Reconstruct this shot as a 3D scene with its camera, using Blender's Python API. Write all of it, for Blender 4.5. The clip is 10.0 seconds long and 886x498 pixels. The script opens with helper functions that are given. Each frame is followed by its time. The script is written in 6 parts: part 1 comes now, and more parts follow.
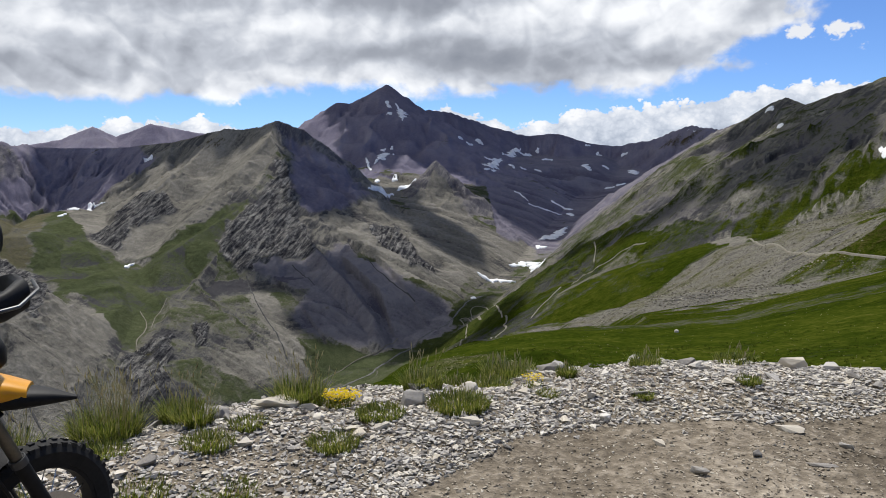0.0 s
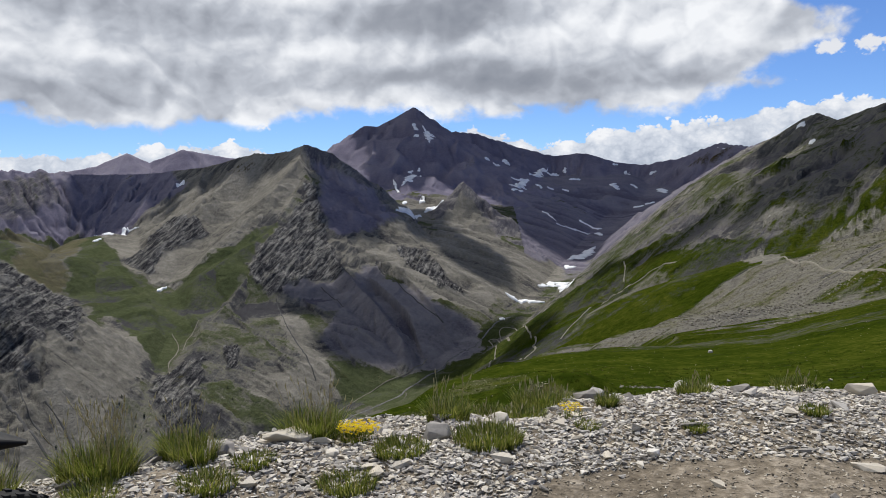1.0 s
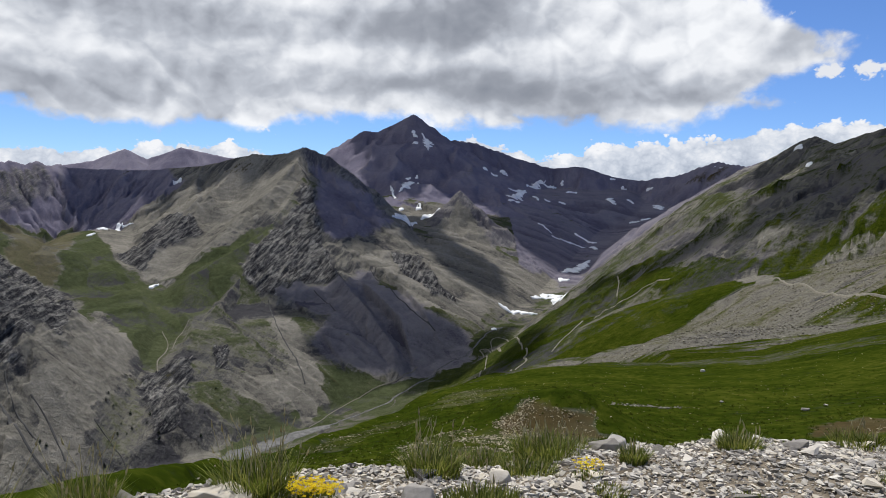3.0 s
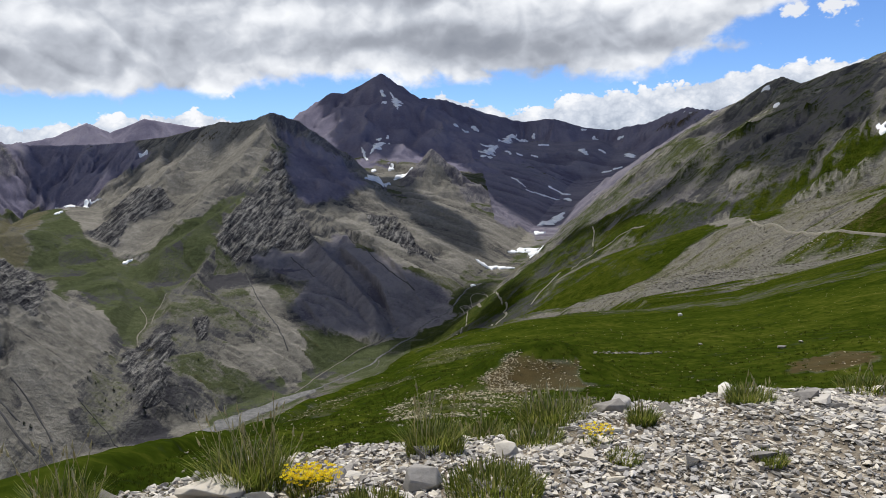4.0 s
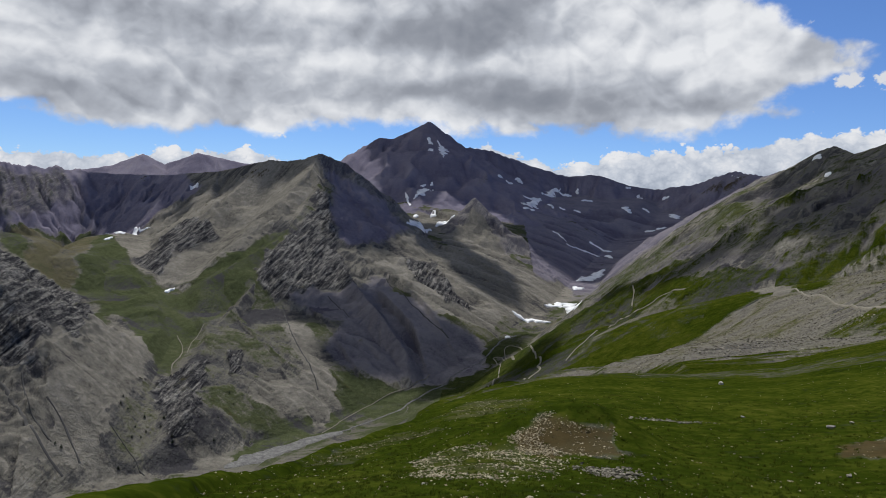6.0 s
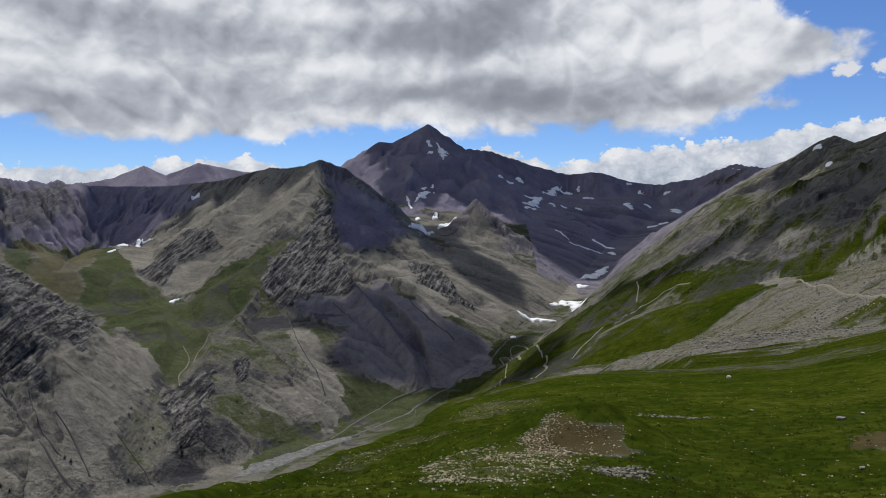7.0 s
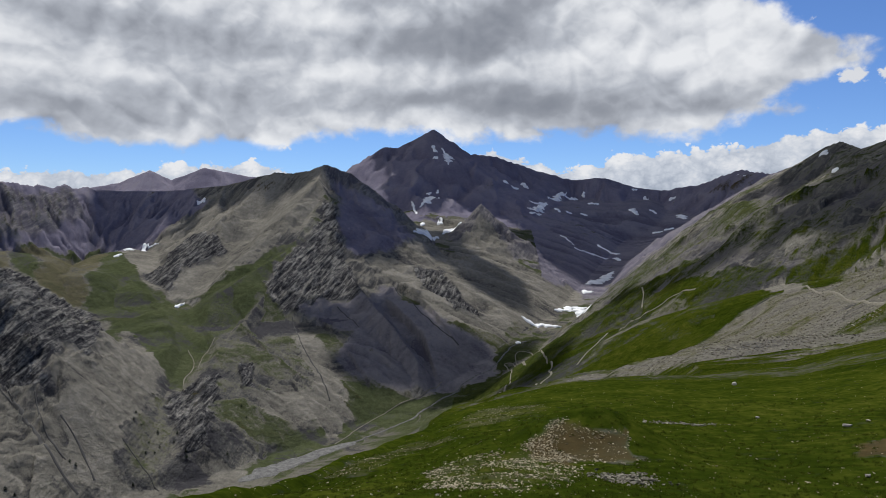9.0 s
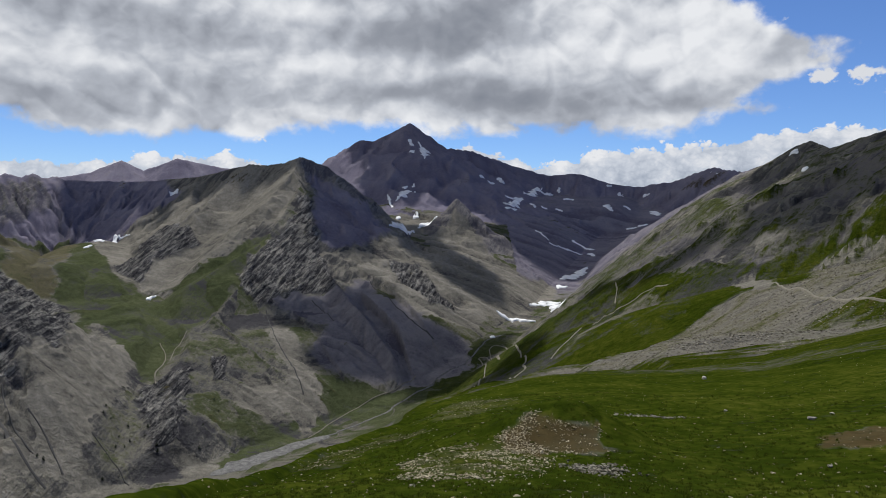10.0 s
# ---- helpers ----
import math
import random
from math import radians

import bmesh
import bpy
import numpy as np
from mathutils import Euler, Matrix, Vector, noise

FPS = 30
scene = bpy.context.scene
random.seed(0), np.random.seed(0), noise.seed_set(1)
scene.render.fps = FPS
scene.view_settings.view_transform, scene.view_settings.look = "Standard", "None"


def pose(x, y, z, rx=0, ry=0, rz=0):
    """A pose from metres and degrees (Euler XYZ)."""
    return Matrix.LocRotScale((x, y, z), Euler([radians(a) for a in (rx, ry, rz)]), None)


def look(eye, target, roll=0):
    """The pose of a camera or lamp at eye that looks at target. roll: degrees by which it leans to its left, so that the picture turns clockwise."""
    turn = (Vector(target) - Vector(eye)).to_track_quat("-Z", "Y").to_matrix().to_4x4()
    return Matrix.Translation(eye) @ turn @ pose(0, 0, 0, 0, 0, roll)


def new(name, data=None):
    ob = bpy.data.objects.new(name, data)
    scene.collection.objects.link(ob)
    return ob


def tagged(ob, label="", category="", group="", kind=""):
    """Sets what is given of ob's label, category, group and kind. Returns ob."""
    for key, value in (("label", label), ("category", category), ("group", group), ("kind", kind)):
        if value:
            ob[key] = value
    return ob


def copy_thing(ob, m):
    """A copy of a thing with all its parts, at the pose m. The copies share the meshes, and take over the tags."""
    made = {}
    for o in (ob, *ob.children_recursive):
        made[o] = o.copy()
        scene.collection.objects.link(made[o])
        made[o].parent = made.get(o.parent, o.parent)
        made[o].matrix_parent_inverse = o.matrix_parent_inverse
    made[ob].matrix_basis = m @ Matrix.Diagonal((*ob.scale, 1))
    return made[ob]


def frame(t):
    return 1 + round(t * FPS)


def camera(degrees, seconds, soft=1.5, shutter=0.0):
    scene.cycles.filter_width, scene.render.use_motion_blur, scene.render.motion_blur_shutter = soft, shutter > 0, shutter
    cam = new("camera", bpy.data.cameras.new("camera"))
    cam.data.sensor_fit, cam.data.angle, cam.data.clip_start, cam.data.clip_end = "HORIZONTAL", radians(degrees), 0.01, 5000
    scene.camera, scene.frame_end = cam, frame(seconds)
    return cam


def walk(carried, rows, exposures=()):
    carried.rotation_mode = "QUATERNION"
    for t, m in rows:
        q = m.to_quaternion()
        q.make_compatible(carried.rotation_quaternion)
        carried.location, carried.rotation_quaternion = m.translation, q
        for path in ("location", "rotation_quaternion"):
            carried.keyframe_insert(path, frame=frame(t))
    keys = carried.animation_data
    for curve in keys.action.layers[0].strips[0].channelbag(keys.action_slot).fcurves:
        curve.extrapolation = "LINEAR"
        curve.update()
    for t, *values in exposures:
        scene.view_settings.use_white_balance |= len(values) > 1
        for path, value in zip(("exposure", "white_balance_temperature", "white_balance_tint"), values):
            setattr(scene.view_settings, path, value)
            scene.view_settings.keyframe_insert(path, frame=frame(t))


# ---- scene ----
# ---- camera ----
cam = camera(63.6, 10.0, soft=0.9)
PATH = [
    (0.0, pose(0.000, 0.000, 1.651, 83.80, -0.00, 0.00)),
    (0.5, pose(-0.026, 0.195, 1.591, 83.55, -1.65, -0.50)),
    (1.0, pose(0.013, 0.444, 1.574, 85.50, 0.76, 2.17)),
    (1.5, pose(-0.001, 0.696, 1.534, 86.09, 0.35, 3.27)),
    (2.0, pose(-0.047, 0.978, 1.500, 83.28, 0.44, 1.97)),
    (2.5, pose(0.002, 1.254, 1.490, 87.09, -3.61, 1.55)),
    (2.7, pose(0.011, 1.349, 1.492, 86.63, -1.95, 2.61)),
    (3.8, pose(-0.112, 1.629, 1.521, 84.87, -0.06, -0.66)),
    (4.0, pose(-0.091, 1.706, 1.500, 82.85, 1.40, -0.29)),
    (4.5, pose(-0.125, 1.954, 1.529, 86.41, 1.95, 0.24)),
    (5.0, pose(-0.132, 2.166, 1.540, 88.64, 0.73, -1.32)),
    (5.5, pose(-0.160, 2.355, 1.532, 87.43, -1.15, -0.54)),
    (6.0, pose(-0.122, 2.481, 1.524, 86.68, -1.99, 3.09)),
    (6.2, pose(-0.096, 2.517, 1.518, 86.36, -0.71, 3.40)),
    (7.3, pose(-0.121, 2.672, 1.580, 87.33, 0.02, 3.37)),
    (7.5, pose(-0.121, 2.674, 1.582, 87.59, -0.32, 5.14)),
    (8.0, pose(-0.078, 2.648, 1.580, 86.90, 1.32, 6.37)),
    (8.5, pose(-0.093, 2.621, 1.599, 87.07, 1.15, 5.56)),
    (9.0, pose(-0.103, 2.560, 1.603, 87.26, -0.28, 3.61)),
    (9.5, pose(-0.131, 2.469, 1.588, 87.36, -0.67, 2.34)),
    (10.0, pose(-0.099, 2.344, 1.569, 86.81, -0.89, 1.68)),
]
walk(cam, PATH, [(0.0, 0.08, 6330, 10), (0.5, 0.0, 6330, 10), (1.5, -0.03, 6330, 10), (4.0, 0.06, 6330, 10), (4.5, 0.10, 6330, 10), (5.0, -0.42, 6330, 10), (5.5, -0.22, 6330, 10), (10.0, -0.20, 6330, 10)])

# ---- world, sun, exposure ----
SUN_AZ, SUN_EL = -14.0, 62.0          # degrees right of ahead, degrees above the horizon
scene.view_settings.exposure = 0.0
SUN_DIR = Vector((math.sin(radians(SUN_AZ)) * math.cos(radians(SUN_EL)),
                  math.cos(radians(SUN_AZ)) * math.cos(radians(SUN_EL)),
                  math.sin(radians(SUN_EL))))
sun_data = bpy.data.lights.new("sun", "SUN")
sun_data.energy, sun_data.angle, sun_data.color = 4.6, radians(0.9), (1.0, 0.955, 0.88)
sun = new("sun", sun_data)
sun.matrix_world = look(SUN_DIR * 100, (0, 0, 0))


class Nodes:
    """A small builder for node trees."""

    def __init__(self, tree):
        self.tree = tree
        tree.nodes.clear()

    def node(self, kind, inputs=None, **props):
        n = self.tree.nodes.new(kind)
        for k, v in props.items():
            setattr(n, k, v)
        for k, v in (inputs or {}).items():
            self.plug(n.inputs[k], v)
        return n

    def plug(self, socket, v):
        if hasattr(v, "is_output"):
            self.tree.links.new(v, socket)
        else:
            socket.default_value = v

    def math(self, op, a, b=0.0, c=0.0, clamp=False):
        n = self.node("ShaderNodeMath", operation=op, use_clamp=clamp)
        for i, v in enumerate((a, b, c)):
            self.plug(n.inputs[i], v)
        return n.outputs[0]

    def ramp(self, fac, stops, ease="LINEAR"):
        n = self.node("ShaderNodeValToRGB", {"Fac": fac})
        n.color_ramp.interpolation = ease
        el = n.color_ramp.elements
        while len(el) < len(stops):
            el.new(0.5)
        for e, (p, c) in zip(el, stops):
            e.position = p
            e.color = (c, c, c, 1) if isinstance(c, (int, float)) else (*c, 1)
        return n.outputs["Color"]

    def smooth(self, v, lo, hi):
        n = self.node("ShaderNodeMapRange", {"Value": v, "From Min": lo, "From Max": hi}, interpolation_type="SMOOTHSTEP")
        return n.outputs["Result"]

    def mix(self, fac, a, b, blend="MIX"):
        n = self.node("ShaderNodeMix", data_type="RGBA", blend_type=blend)
        self.plug(n.inputs["Factor"], fac)
        self.plug(n.inputs["A"], a if hasattr(a, "is_output") else (*a, 1))
        self.plug(n.inputs["B"], b if hasattr(b, "is_output") else (*b, 1))
        return n.outputs["Result"]

    def noise(self, vector, scale, detail=6.0, rough=0.55, distortion=0.0):
        n = self.node("ShaderNodeTexNoise", {"Vector": vector, "Scale": scale, "Detail": detail, "Roughness": rough, "Distortion": distortion})
        return n.outputs["Fac"]

    def attr(self, name):
        return self.node("ShaderNodeAttribute", attribute_name=name).outputs["Fac"]


def build_sky():
    world = bpy.data.worlds.new("sky")
    scene.world = world
    world.use_nodes = True
    k = Nodes(world.node_tree)
    sky = k.node("ShaderNodeTexSky", sky_type="NISHITA", sun_disc=False, sun_elevation=radians(SUN_EL),
                 sun_rotation=radians(SUN_AZ), altitude=2600, air_density=1.0, dust_density=0.4, ozone_density=1.6)
    way = k.node("ShaderNodeTexCoord").outputs["Generated"]
    xyz = k.node("ShaderNodeSeparateXYZ", {"Vector": way})
    x, y, z = xyz.outputs
    az = k.math("MULTIPLY", k.math("ARCTAN2", x, y), 57.2958)      # degrees to the right of ahead
    el = k.math("MULTIPLY", k.math("ARCSINE", z), 57.2958)         # degrees above the horizon
    flat = k.node("ShaderNodeCombineXYZ", {"X": k.math("MULTIPLY", az, 0.062), "Y": k.math("MULTIPLY", el, 0.15), "Z": 3.7}).outputs[0]
    puff = k.node("ShaderNodeCombineXYZ", {"X": k.math("MULTIPLY_ADD", az, 0.16, 5.37), "Y": k.math("MULTIPLY", el, 0.20), "Z": 1.2}).outputs[0]
    big = k.noise(flat, 1.05, 4.0, 0.45, 0.4)
    small = k.noise(puff, 2.2, 9.0, 0.64, 0.35)
    bumps = [k.math("ABSOLUTE", k.math("MULTIPLY_ADD", k.noise(puff, f, 1.0, 0.5, 0.3), 2.0, -1.0)) for f in (1.6, 3.5, 7.5, 16.0)]
    plain = k.math("SUBTRACT", k.noise(puff, 0.75, 5.0, 0.5), 0.5)
    curls = k.math("SUBTRACT", k.noise(puff, 2.1, 6.0, 0.52, 0.2), 0.5)
    billow = k.math("MULTIPLY_ADD", bumps[0], 0.9, k.math("MULTIPLY_ADD", bumps[1], 0.6, k.math("MULTIPLY_ADD", bumps[2], 0.38, k.math("MULTIPLY", bumps[3], 0.22))))
    lump = k.math("ADD", k.math("MULTIPLY_ADD", billow, 0.75, -0.30), k.math("MULTIPLY", k.math("SUBTRACT", small, 0.5), 0.5))
    wave = k.math("SUBTRACT", big, 0.5)

    def heaps(shift):   # rounded heaps of cloud, four sizes
        at = k.node("ShaderNodeVectorMath", {0: puff, 1: shift}, operation="ADD").outputs[0]
        total = 0.0
        for f, w in ((0.7, 0.60), (1.6, 0.34), (3.6, 0.13), (8.0, 0.045)):
            total = k.math("MULTIPLY_ADD", k.math("ABSOLUTE", k.math("MULTIPLY_ADD", k.noise(at, f, 1.0, 0.5, 0.4), 2.0, -1.0)), w, total)
        return total

    relief = k.math("SUBTRACT", heaps((0.0, 0.0, 0.0)), heaps((-0.09, 0.20, 0.0)))   # lit from above

    def over(u, stops):   # a height in degrees given along the azimuth
        c = k.ramp(k.math("MULTIPLY_ADD", u, 1 / 90, 0.5), [((a + 45) / 90, (v + 5) / 45) for a, v in stops], "B_SPLINE")
        return k.math("MULTIPLY_ADD", c, 45.0, -5.0)

    def blob(a, e, wa, we):
        p = k.math("POWER", k.math("DIVIDE", k.math("SUBTRACT", az, a), wa), 2.0)
        q = k.math("POWER", k.math("DIVIDE", k.math("SUBTRACT", el, e), we), 2.0)
        return k.math("EXPONENT", k.math("MULTIPLY", k.math("ADD", p, q), -1.0))

    # the wide cloud deck, with a ragged base and an end on the right
    base = over(az, [(-45, 6.8), (-35, 6.2), (-32, 5.6), (-26.4, 4.8), (-20.4, 5.3), (-13.6, 5.9), (-9.6, 6.4), (-7.4, 6.7), (1.6, 6.3), (10, 6.0), (16.5, 6.0), (19, 6.9), (23, 7.1), (45, 9)])
    end = k.ramp(k.math("DIVIDE", el, 40.0), [(0.0, 0.59), (0.18, 0.591), (0.21, 0.571), (0.24, 0.599), (0.27, 0.632), (0.30, 0.632), (0.34, 0.578), (0.385, 0.556), (0.5, 0.54), (0.7, 0.75), (1.0, 0.9)])
    end = k.math("MULTIPLY_ADD", end, 90.0, -30.0)
    inside = k.math("MINIMUM", k.math("SUBTRACT", el, base), k.math("MULTIPLY", k.math("SUBTRACT", end, az), 0.5))
    inside = k.math("MULTIPLY_ADD", blob(-37.2, 15.6, 2.6, 1.2), -9.0, inside)      # a gap of blue
    ragged = k.math("ADD", inside, k.math("MULTIPLY_ADD", curls, 3.4, k.math("MULTIPLY_ADD", lump, 0.9, k.math("MULTIPLY", wave, 2.0))))
    deck = k.smooth(ragged, -0.55, 0.55)
    small_puffs = k.math("MAXIMUM", blob(26.0, 9.6, 1.3, 0.8), blob(28.4, 9.6, 1.3, 0.8))
    small_puffs = k.smooth(k.math("ADD", small_puffs, k.math("MULTIPLY", lump, 1.8)), 0.42, 0.7)
    # the far bank of heaped cloud behind the ridges
    top = over(az, [(-45, 3.0), (-35, 2.9), (-32, 3.5), (-28, 3.0), (-23.7, 3.9), (-17, 4.2), (-14.9, 3.0), (-2.5, 3.0), (-0.7, 5.6), (1.6, 5.0), (4.3, 4.1), (6, 3.6), (8.2, 4.0), (10.3, 4.8), (14.5, 4.9), (18.5, 5.3), (22.2, 6.0), (28, 6.3), (45, 6)])
    bank = k.smooth(k.math("ADD", k.math("SUBTRACT", top, el), k.math("MULTIPLY", lump, 2.2)), -0.08, 0.14)
    # light and shade of the deck
    tone = k.math("MULTIPLY_ADD", wave, 0.8, k.math("MULTIPLY_ADD", k.smooth(inside, 0.2, 2.4), -0.12, 0.78))
    tone = k.math("MULTIPLY_ADD", relief, 1.15, k.math("MULTIPLY_ADD", plain, 0.50, k.math("MULTIPLY_ADD", curls, 0.30, tone)))
    for a, e, wa, we, s in ((-2.5, 13.8, 6.5, 1.7, -0.42), (3.2, 8.6, 8.5, 1.5, -0.46), (-15, 15.6, 7, 2.0, 0.22), (16, 13.4, 6.0, 2.6, 0.22), (-33, 7.6, 7, 1.1, -0.32), (-32, 13.8, 4, 1.4, -0.16),
                            (-10, 11.0, 6, 1.2, 0.16), (-20, 8.8, 5, 1.0, 0.10), (-13, 8.6, 5, 0.9, -0.14), (17, 8.2, 5, 0.9, -0.22), (-36, 12.6, 3, 1.2, 0.18), (10, 15.5, 4, 1.2, 0.2), (-30, 10.5, 9, 3.5, -0.10), (22, 11, 5, 1.5, 0.12)):
        tone = k.math("MULTIPLY_ADD", blob(a, e, wa, we), s, tone)
    deck_colour = k.ramp(tone, [(0.0, (0.25, 0.27, 0.315)), (0.35, (0.355, 0.375, 0.42)), (0.60, (0.53, 0.555, 0.605)), (0.82, (0.78, 0.795, 0.825)), (1.0, (0.94, 0.945, 0.955))])
    bank_tone = k.math("MULTIPLY_ADD", lump, 1.6, k.math("MULTIPLY_ADD", k.math("SUBTRACT", el, top), 0.16, 0.82))
    bank_colour = k.ramp(bank_tone, [(0.0, (0.42, 0.47, 0.56)), (0.5, (0.66, 0.70, 0.77)), (1.0, (0.93, 0.93, 0.94))])
    blue = k.mix(1.0, sky.outputs["Color"], (0.072, 0.092, 0.125), "MULTIPLY")
    colour = k.mix(bank, blue, bank_colour)
    colour = k.mix(small_puffs, colour, (0.80, 0.81, 0.84))
    colour = k.mix(deck, colour, deck_colour)
    back = k.node("ShaderNodeBackground", {"Color": colour, "Strength": 1.0})
    k.node("ShaderNodeOutputWorld", {"Surface": back.outputs[0]})


build_sky()


# ---- height of the land ----
def lattice(ix, iy, seed):
    h = (ix.astype(np.int64) * 374761393 + iy.astype(np.int64) * 668265263 + seed * 974711) & 0xFFFFFFFF
    h = ((h ^ (h >> 13)) * 1274126177) & 0xFFFFFFFF
    return ((h ^ (h >> 16)) & 0xFFFF) / 65535.0


def smooth_noise(x, y, seed=0):
    """Value noise from -1 to 1."""
    ix, iy = np.floor(x), np.floor(y)
    fx, fy = x - ix, y - iy
    fx, fy = fx * fx * (3 - 2 * fx), fy * fy * (3 - 2 * fy)
    a, b = lattice(ix, iy, seed), lattice(ix + 1, iy, seed)
    c, d = lattice(ix, iy + 1, seed), lattice(ix + 1, iy + 1, seed)
    return ((a + (b - a) * fx) * (1 - fy) + (c + (d - c) * fx) * fy) * 2 - 1


def fractal(x, y, octaves=4, seed=0, gain=0.5):
    total, amp, norm = 0.0, 1.0, 0.0
    for i in range(octaves):
        total = total + amp * smooth_noise(x + 17.3 * i, y - 9.1 * i, seed + i)
        norm += amp
        amp *= gain
        x, y = x * 2.03, y * 2.03
    return total / norm


def creased(x, y, octaves=4, seed=0, gain=0.55):
    """Sharp-crested noise from 0 to 1."""
    total, amp, norm = 0.0, 1.0, 0.0
    for i in range(octaves):
        total = total + amp * (1 - np.abs(smooth_noise(x + 5.7 * i, y + 3.3 * i, seed + i)))
        norm += amp
        amp *= gain
        x, y = x * 2.1, y * 2.1
    return total / norm


def step(v, lo, hi):
    q = np.clip((v - lo) / (hi - lo), 0, 1)
    return q * q * (3 - 2 * q)


# each ridge or bench: (fall near the crest, its width, fall beyond, depth and spacing of gullies, roughness of the crest), crest points
RIDGES = {
    "main_massif": ((0.66, 420, 0.4, 20, 110, 5), [
        (-875, 3184, 114), (-639, 3189, 196), (-532, 3209, 248), (-470, 3218, 307), (-404, 3227, 303), (-250, 3243, 388), (-85, 3301, 281), (19, 3353, 277), (203, 3447, 223), (395, 3480, 171), (552, 3459, 181), (681, 3436, 138), (806, 3408, 119), (960, 3316, 147), (1084, 3172, 199), (1163, 3037, 177), (1287, 2932, 178)]),
    "main_spur": ((0.75, 160, 0.5, 16, 80, 7), [
        (-250, 3243, 388), (-215, 3045, 218), (-144, 2849, 81), (-72, 2702, -8)]),
    "front_mountain": ((0.8, 180, 0.6, 21, 70, 4), [
        (-536, 2085, 164), (-415, 2143, 125), (-295, 2142, 25), (-210, 2182, -43), (-143, 2298, -70), (-88, 2281, -30), (-23, 2232, 33), (42, 2182, -48), (127, 2099, -132), (215, 2001, -184), (268, 1934, -208)]),
    "front_rib": ((0.85, 70, 0.66, 16, 42, 6), [
        (-536, 2085, 164), (-437, 1954, 47), (-420, 1743, -83), (-367, 1734, -99), (-303, 1614, -160), (-199, 1449, -224), (-125, 1347, -289)]),
    "green_spur": ((0.5, 70, 0.66, 5, 60, 3), [
        (-451, 1961, 55), (-477, 1707, -82), (-540, 1583, -134), (-578, 1495, -170)]),
    "buttress": ((0.66, 70, 0.54, 24, 42, 6), [
        (-474, 1698, -88), (-483, 1528, -172), (-494, 1334, -238), (-477, 1180, -298), (-444, 1063, -339)]),
    "left_crest": ((0.74, 140, 0.6, 18, 62, 3), [
        (-536, 2085, 164), (-664, 2163, 123), (-839, 2251, 93), (-1062, 2332, 75), (-1303, 2310, 76)]),
    "bowl_rib": ((0.6, 100, 0.62, 18, 48, 5), [
        (-832, 2232, 92), (-796, 2000, -33), (-813, 1884, -93), (-814, 1719, -155)]),
    "left_far_ridge": ((0.85, 220, 0.66, 24, 55, 14), [
        (-1685, 1568, 99), (-1588, 1803, 88), (-1446, 2042, 88), (-1401, 2133, 82), (-1321, 2242, 84), (-1303, 2310, 76)]),
    "pointed_hills": ((0.6, 200, 0.4, 12, 120, 5), [
        (-2144, 3260, 87), (-1829, 3447, 152), (-1701, 3512, 217), (-1610, 3555, 171), (-1461, 3618, 241), (-1256, 3695, 199), (-1034, 3763, 164), (-802, 3819, 152)]),
    "left_cliff": ((1.0, 90, 0.62, 13, 30, 8), [
        (-1154, 961, 37), (-953, 1029, -19), (-737, 1037, -80), (-668, 1012, -111), (-605, 993, -139), (-534, 953, -177), (-485, 900, -229)]),
    "hanging_valley": ((0.16, 90, 0.5, 3, 80, 2), [
        (-491, 1141, -289), (-544, 1293, -253), (-665, 1502, -202), (-815, 1607, -159), (-928, 1717, -128), (-986, 1913, -98)]),
    "hanging_shelf": ((0.2, 90, 0.66, 5, 70, 3), [
        (-1191, 1418, -62), (-1055, 1522, -84), (-962, 1559, -117), (-882, 1606, -146)]),
    "valley_floor": ((0.05, 35, 0.5, 1.5, 50, 1), [
        (-549, 556, -295), (-492, 683, -333), (-419, 833, -361), (-325, 948, -363), (-286, 1034, -362), (-231, 1098, -358), (-154, 1193, -348), (-73, 1290, -331), (-13, 1363, -306), (49, 1452, -282), (109, 1579, -265), (205, 1771, -240), (328, 2127, -192), (410, 2367, -157)]),
    "right_crest": ((0.6, 160, 0.8, 18, 80, 4), [
        (792, 766, 249), (730, 955, 197), (690, 1104, 151), (658, 1238, 127), (658, 1317, 123), (656, 1385, 140), (662, 1459, 137), (705, 1659, 124), (770, 2010, 114), (699, 2088, 63), (562, 2160, -33), (427, 2222, -142)]),
    "right_rib": ((0.5, 100, 0.8, 13, 52, 3), [
        (609, 795, 123), (530, 909, 86), (502, 981, 70), (461, 1089, 44), (432, 1154, 17), (402, 1197, -31), (343, 1277, -93), (286, 1373, -150), (196, 1490, -242)]),
    "track_shoulder": ((0.34, 90, 0.6, 1.5, 60, 0.6), [
        (351, 386, 18), (346, 493, -11), (341, 637, -40), (320, 714, -60), (299, 745, -67), (259, 802, -90), (224, 854, -116), (193, 923, -155), (154, 991, -199), (105, 1077, -261)]),
    "scree_apron": ((0.2, 110, 0.7, 1.2, 50, 0.5), [
        (185, 239, -32), (204, 323, -46), (214, 398, -61), (192, 464, -84), (152, 531, -110), (110, 613, -142), (56, 720, -188)]),
}

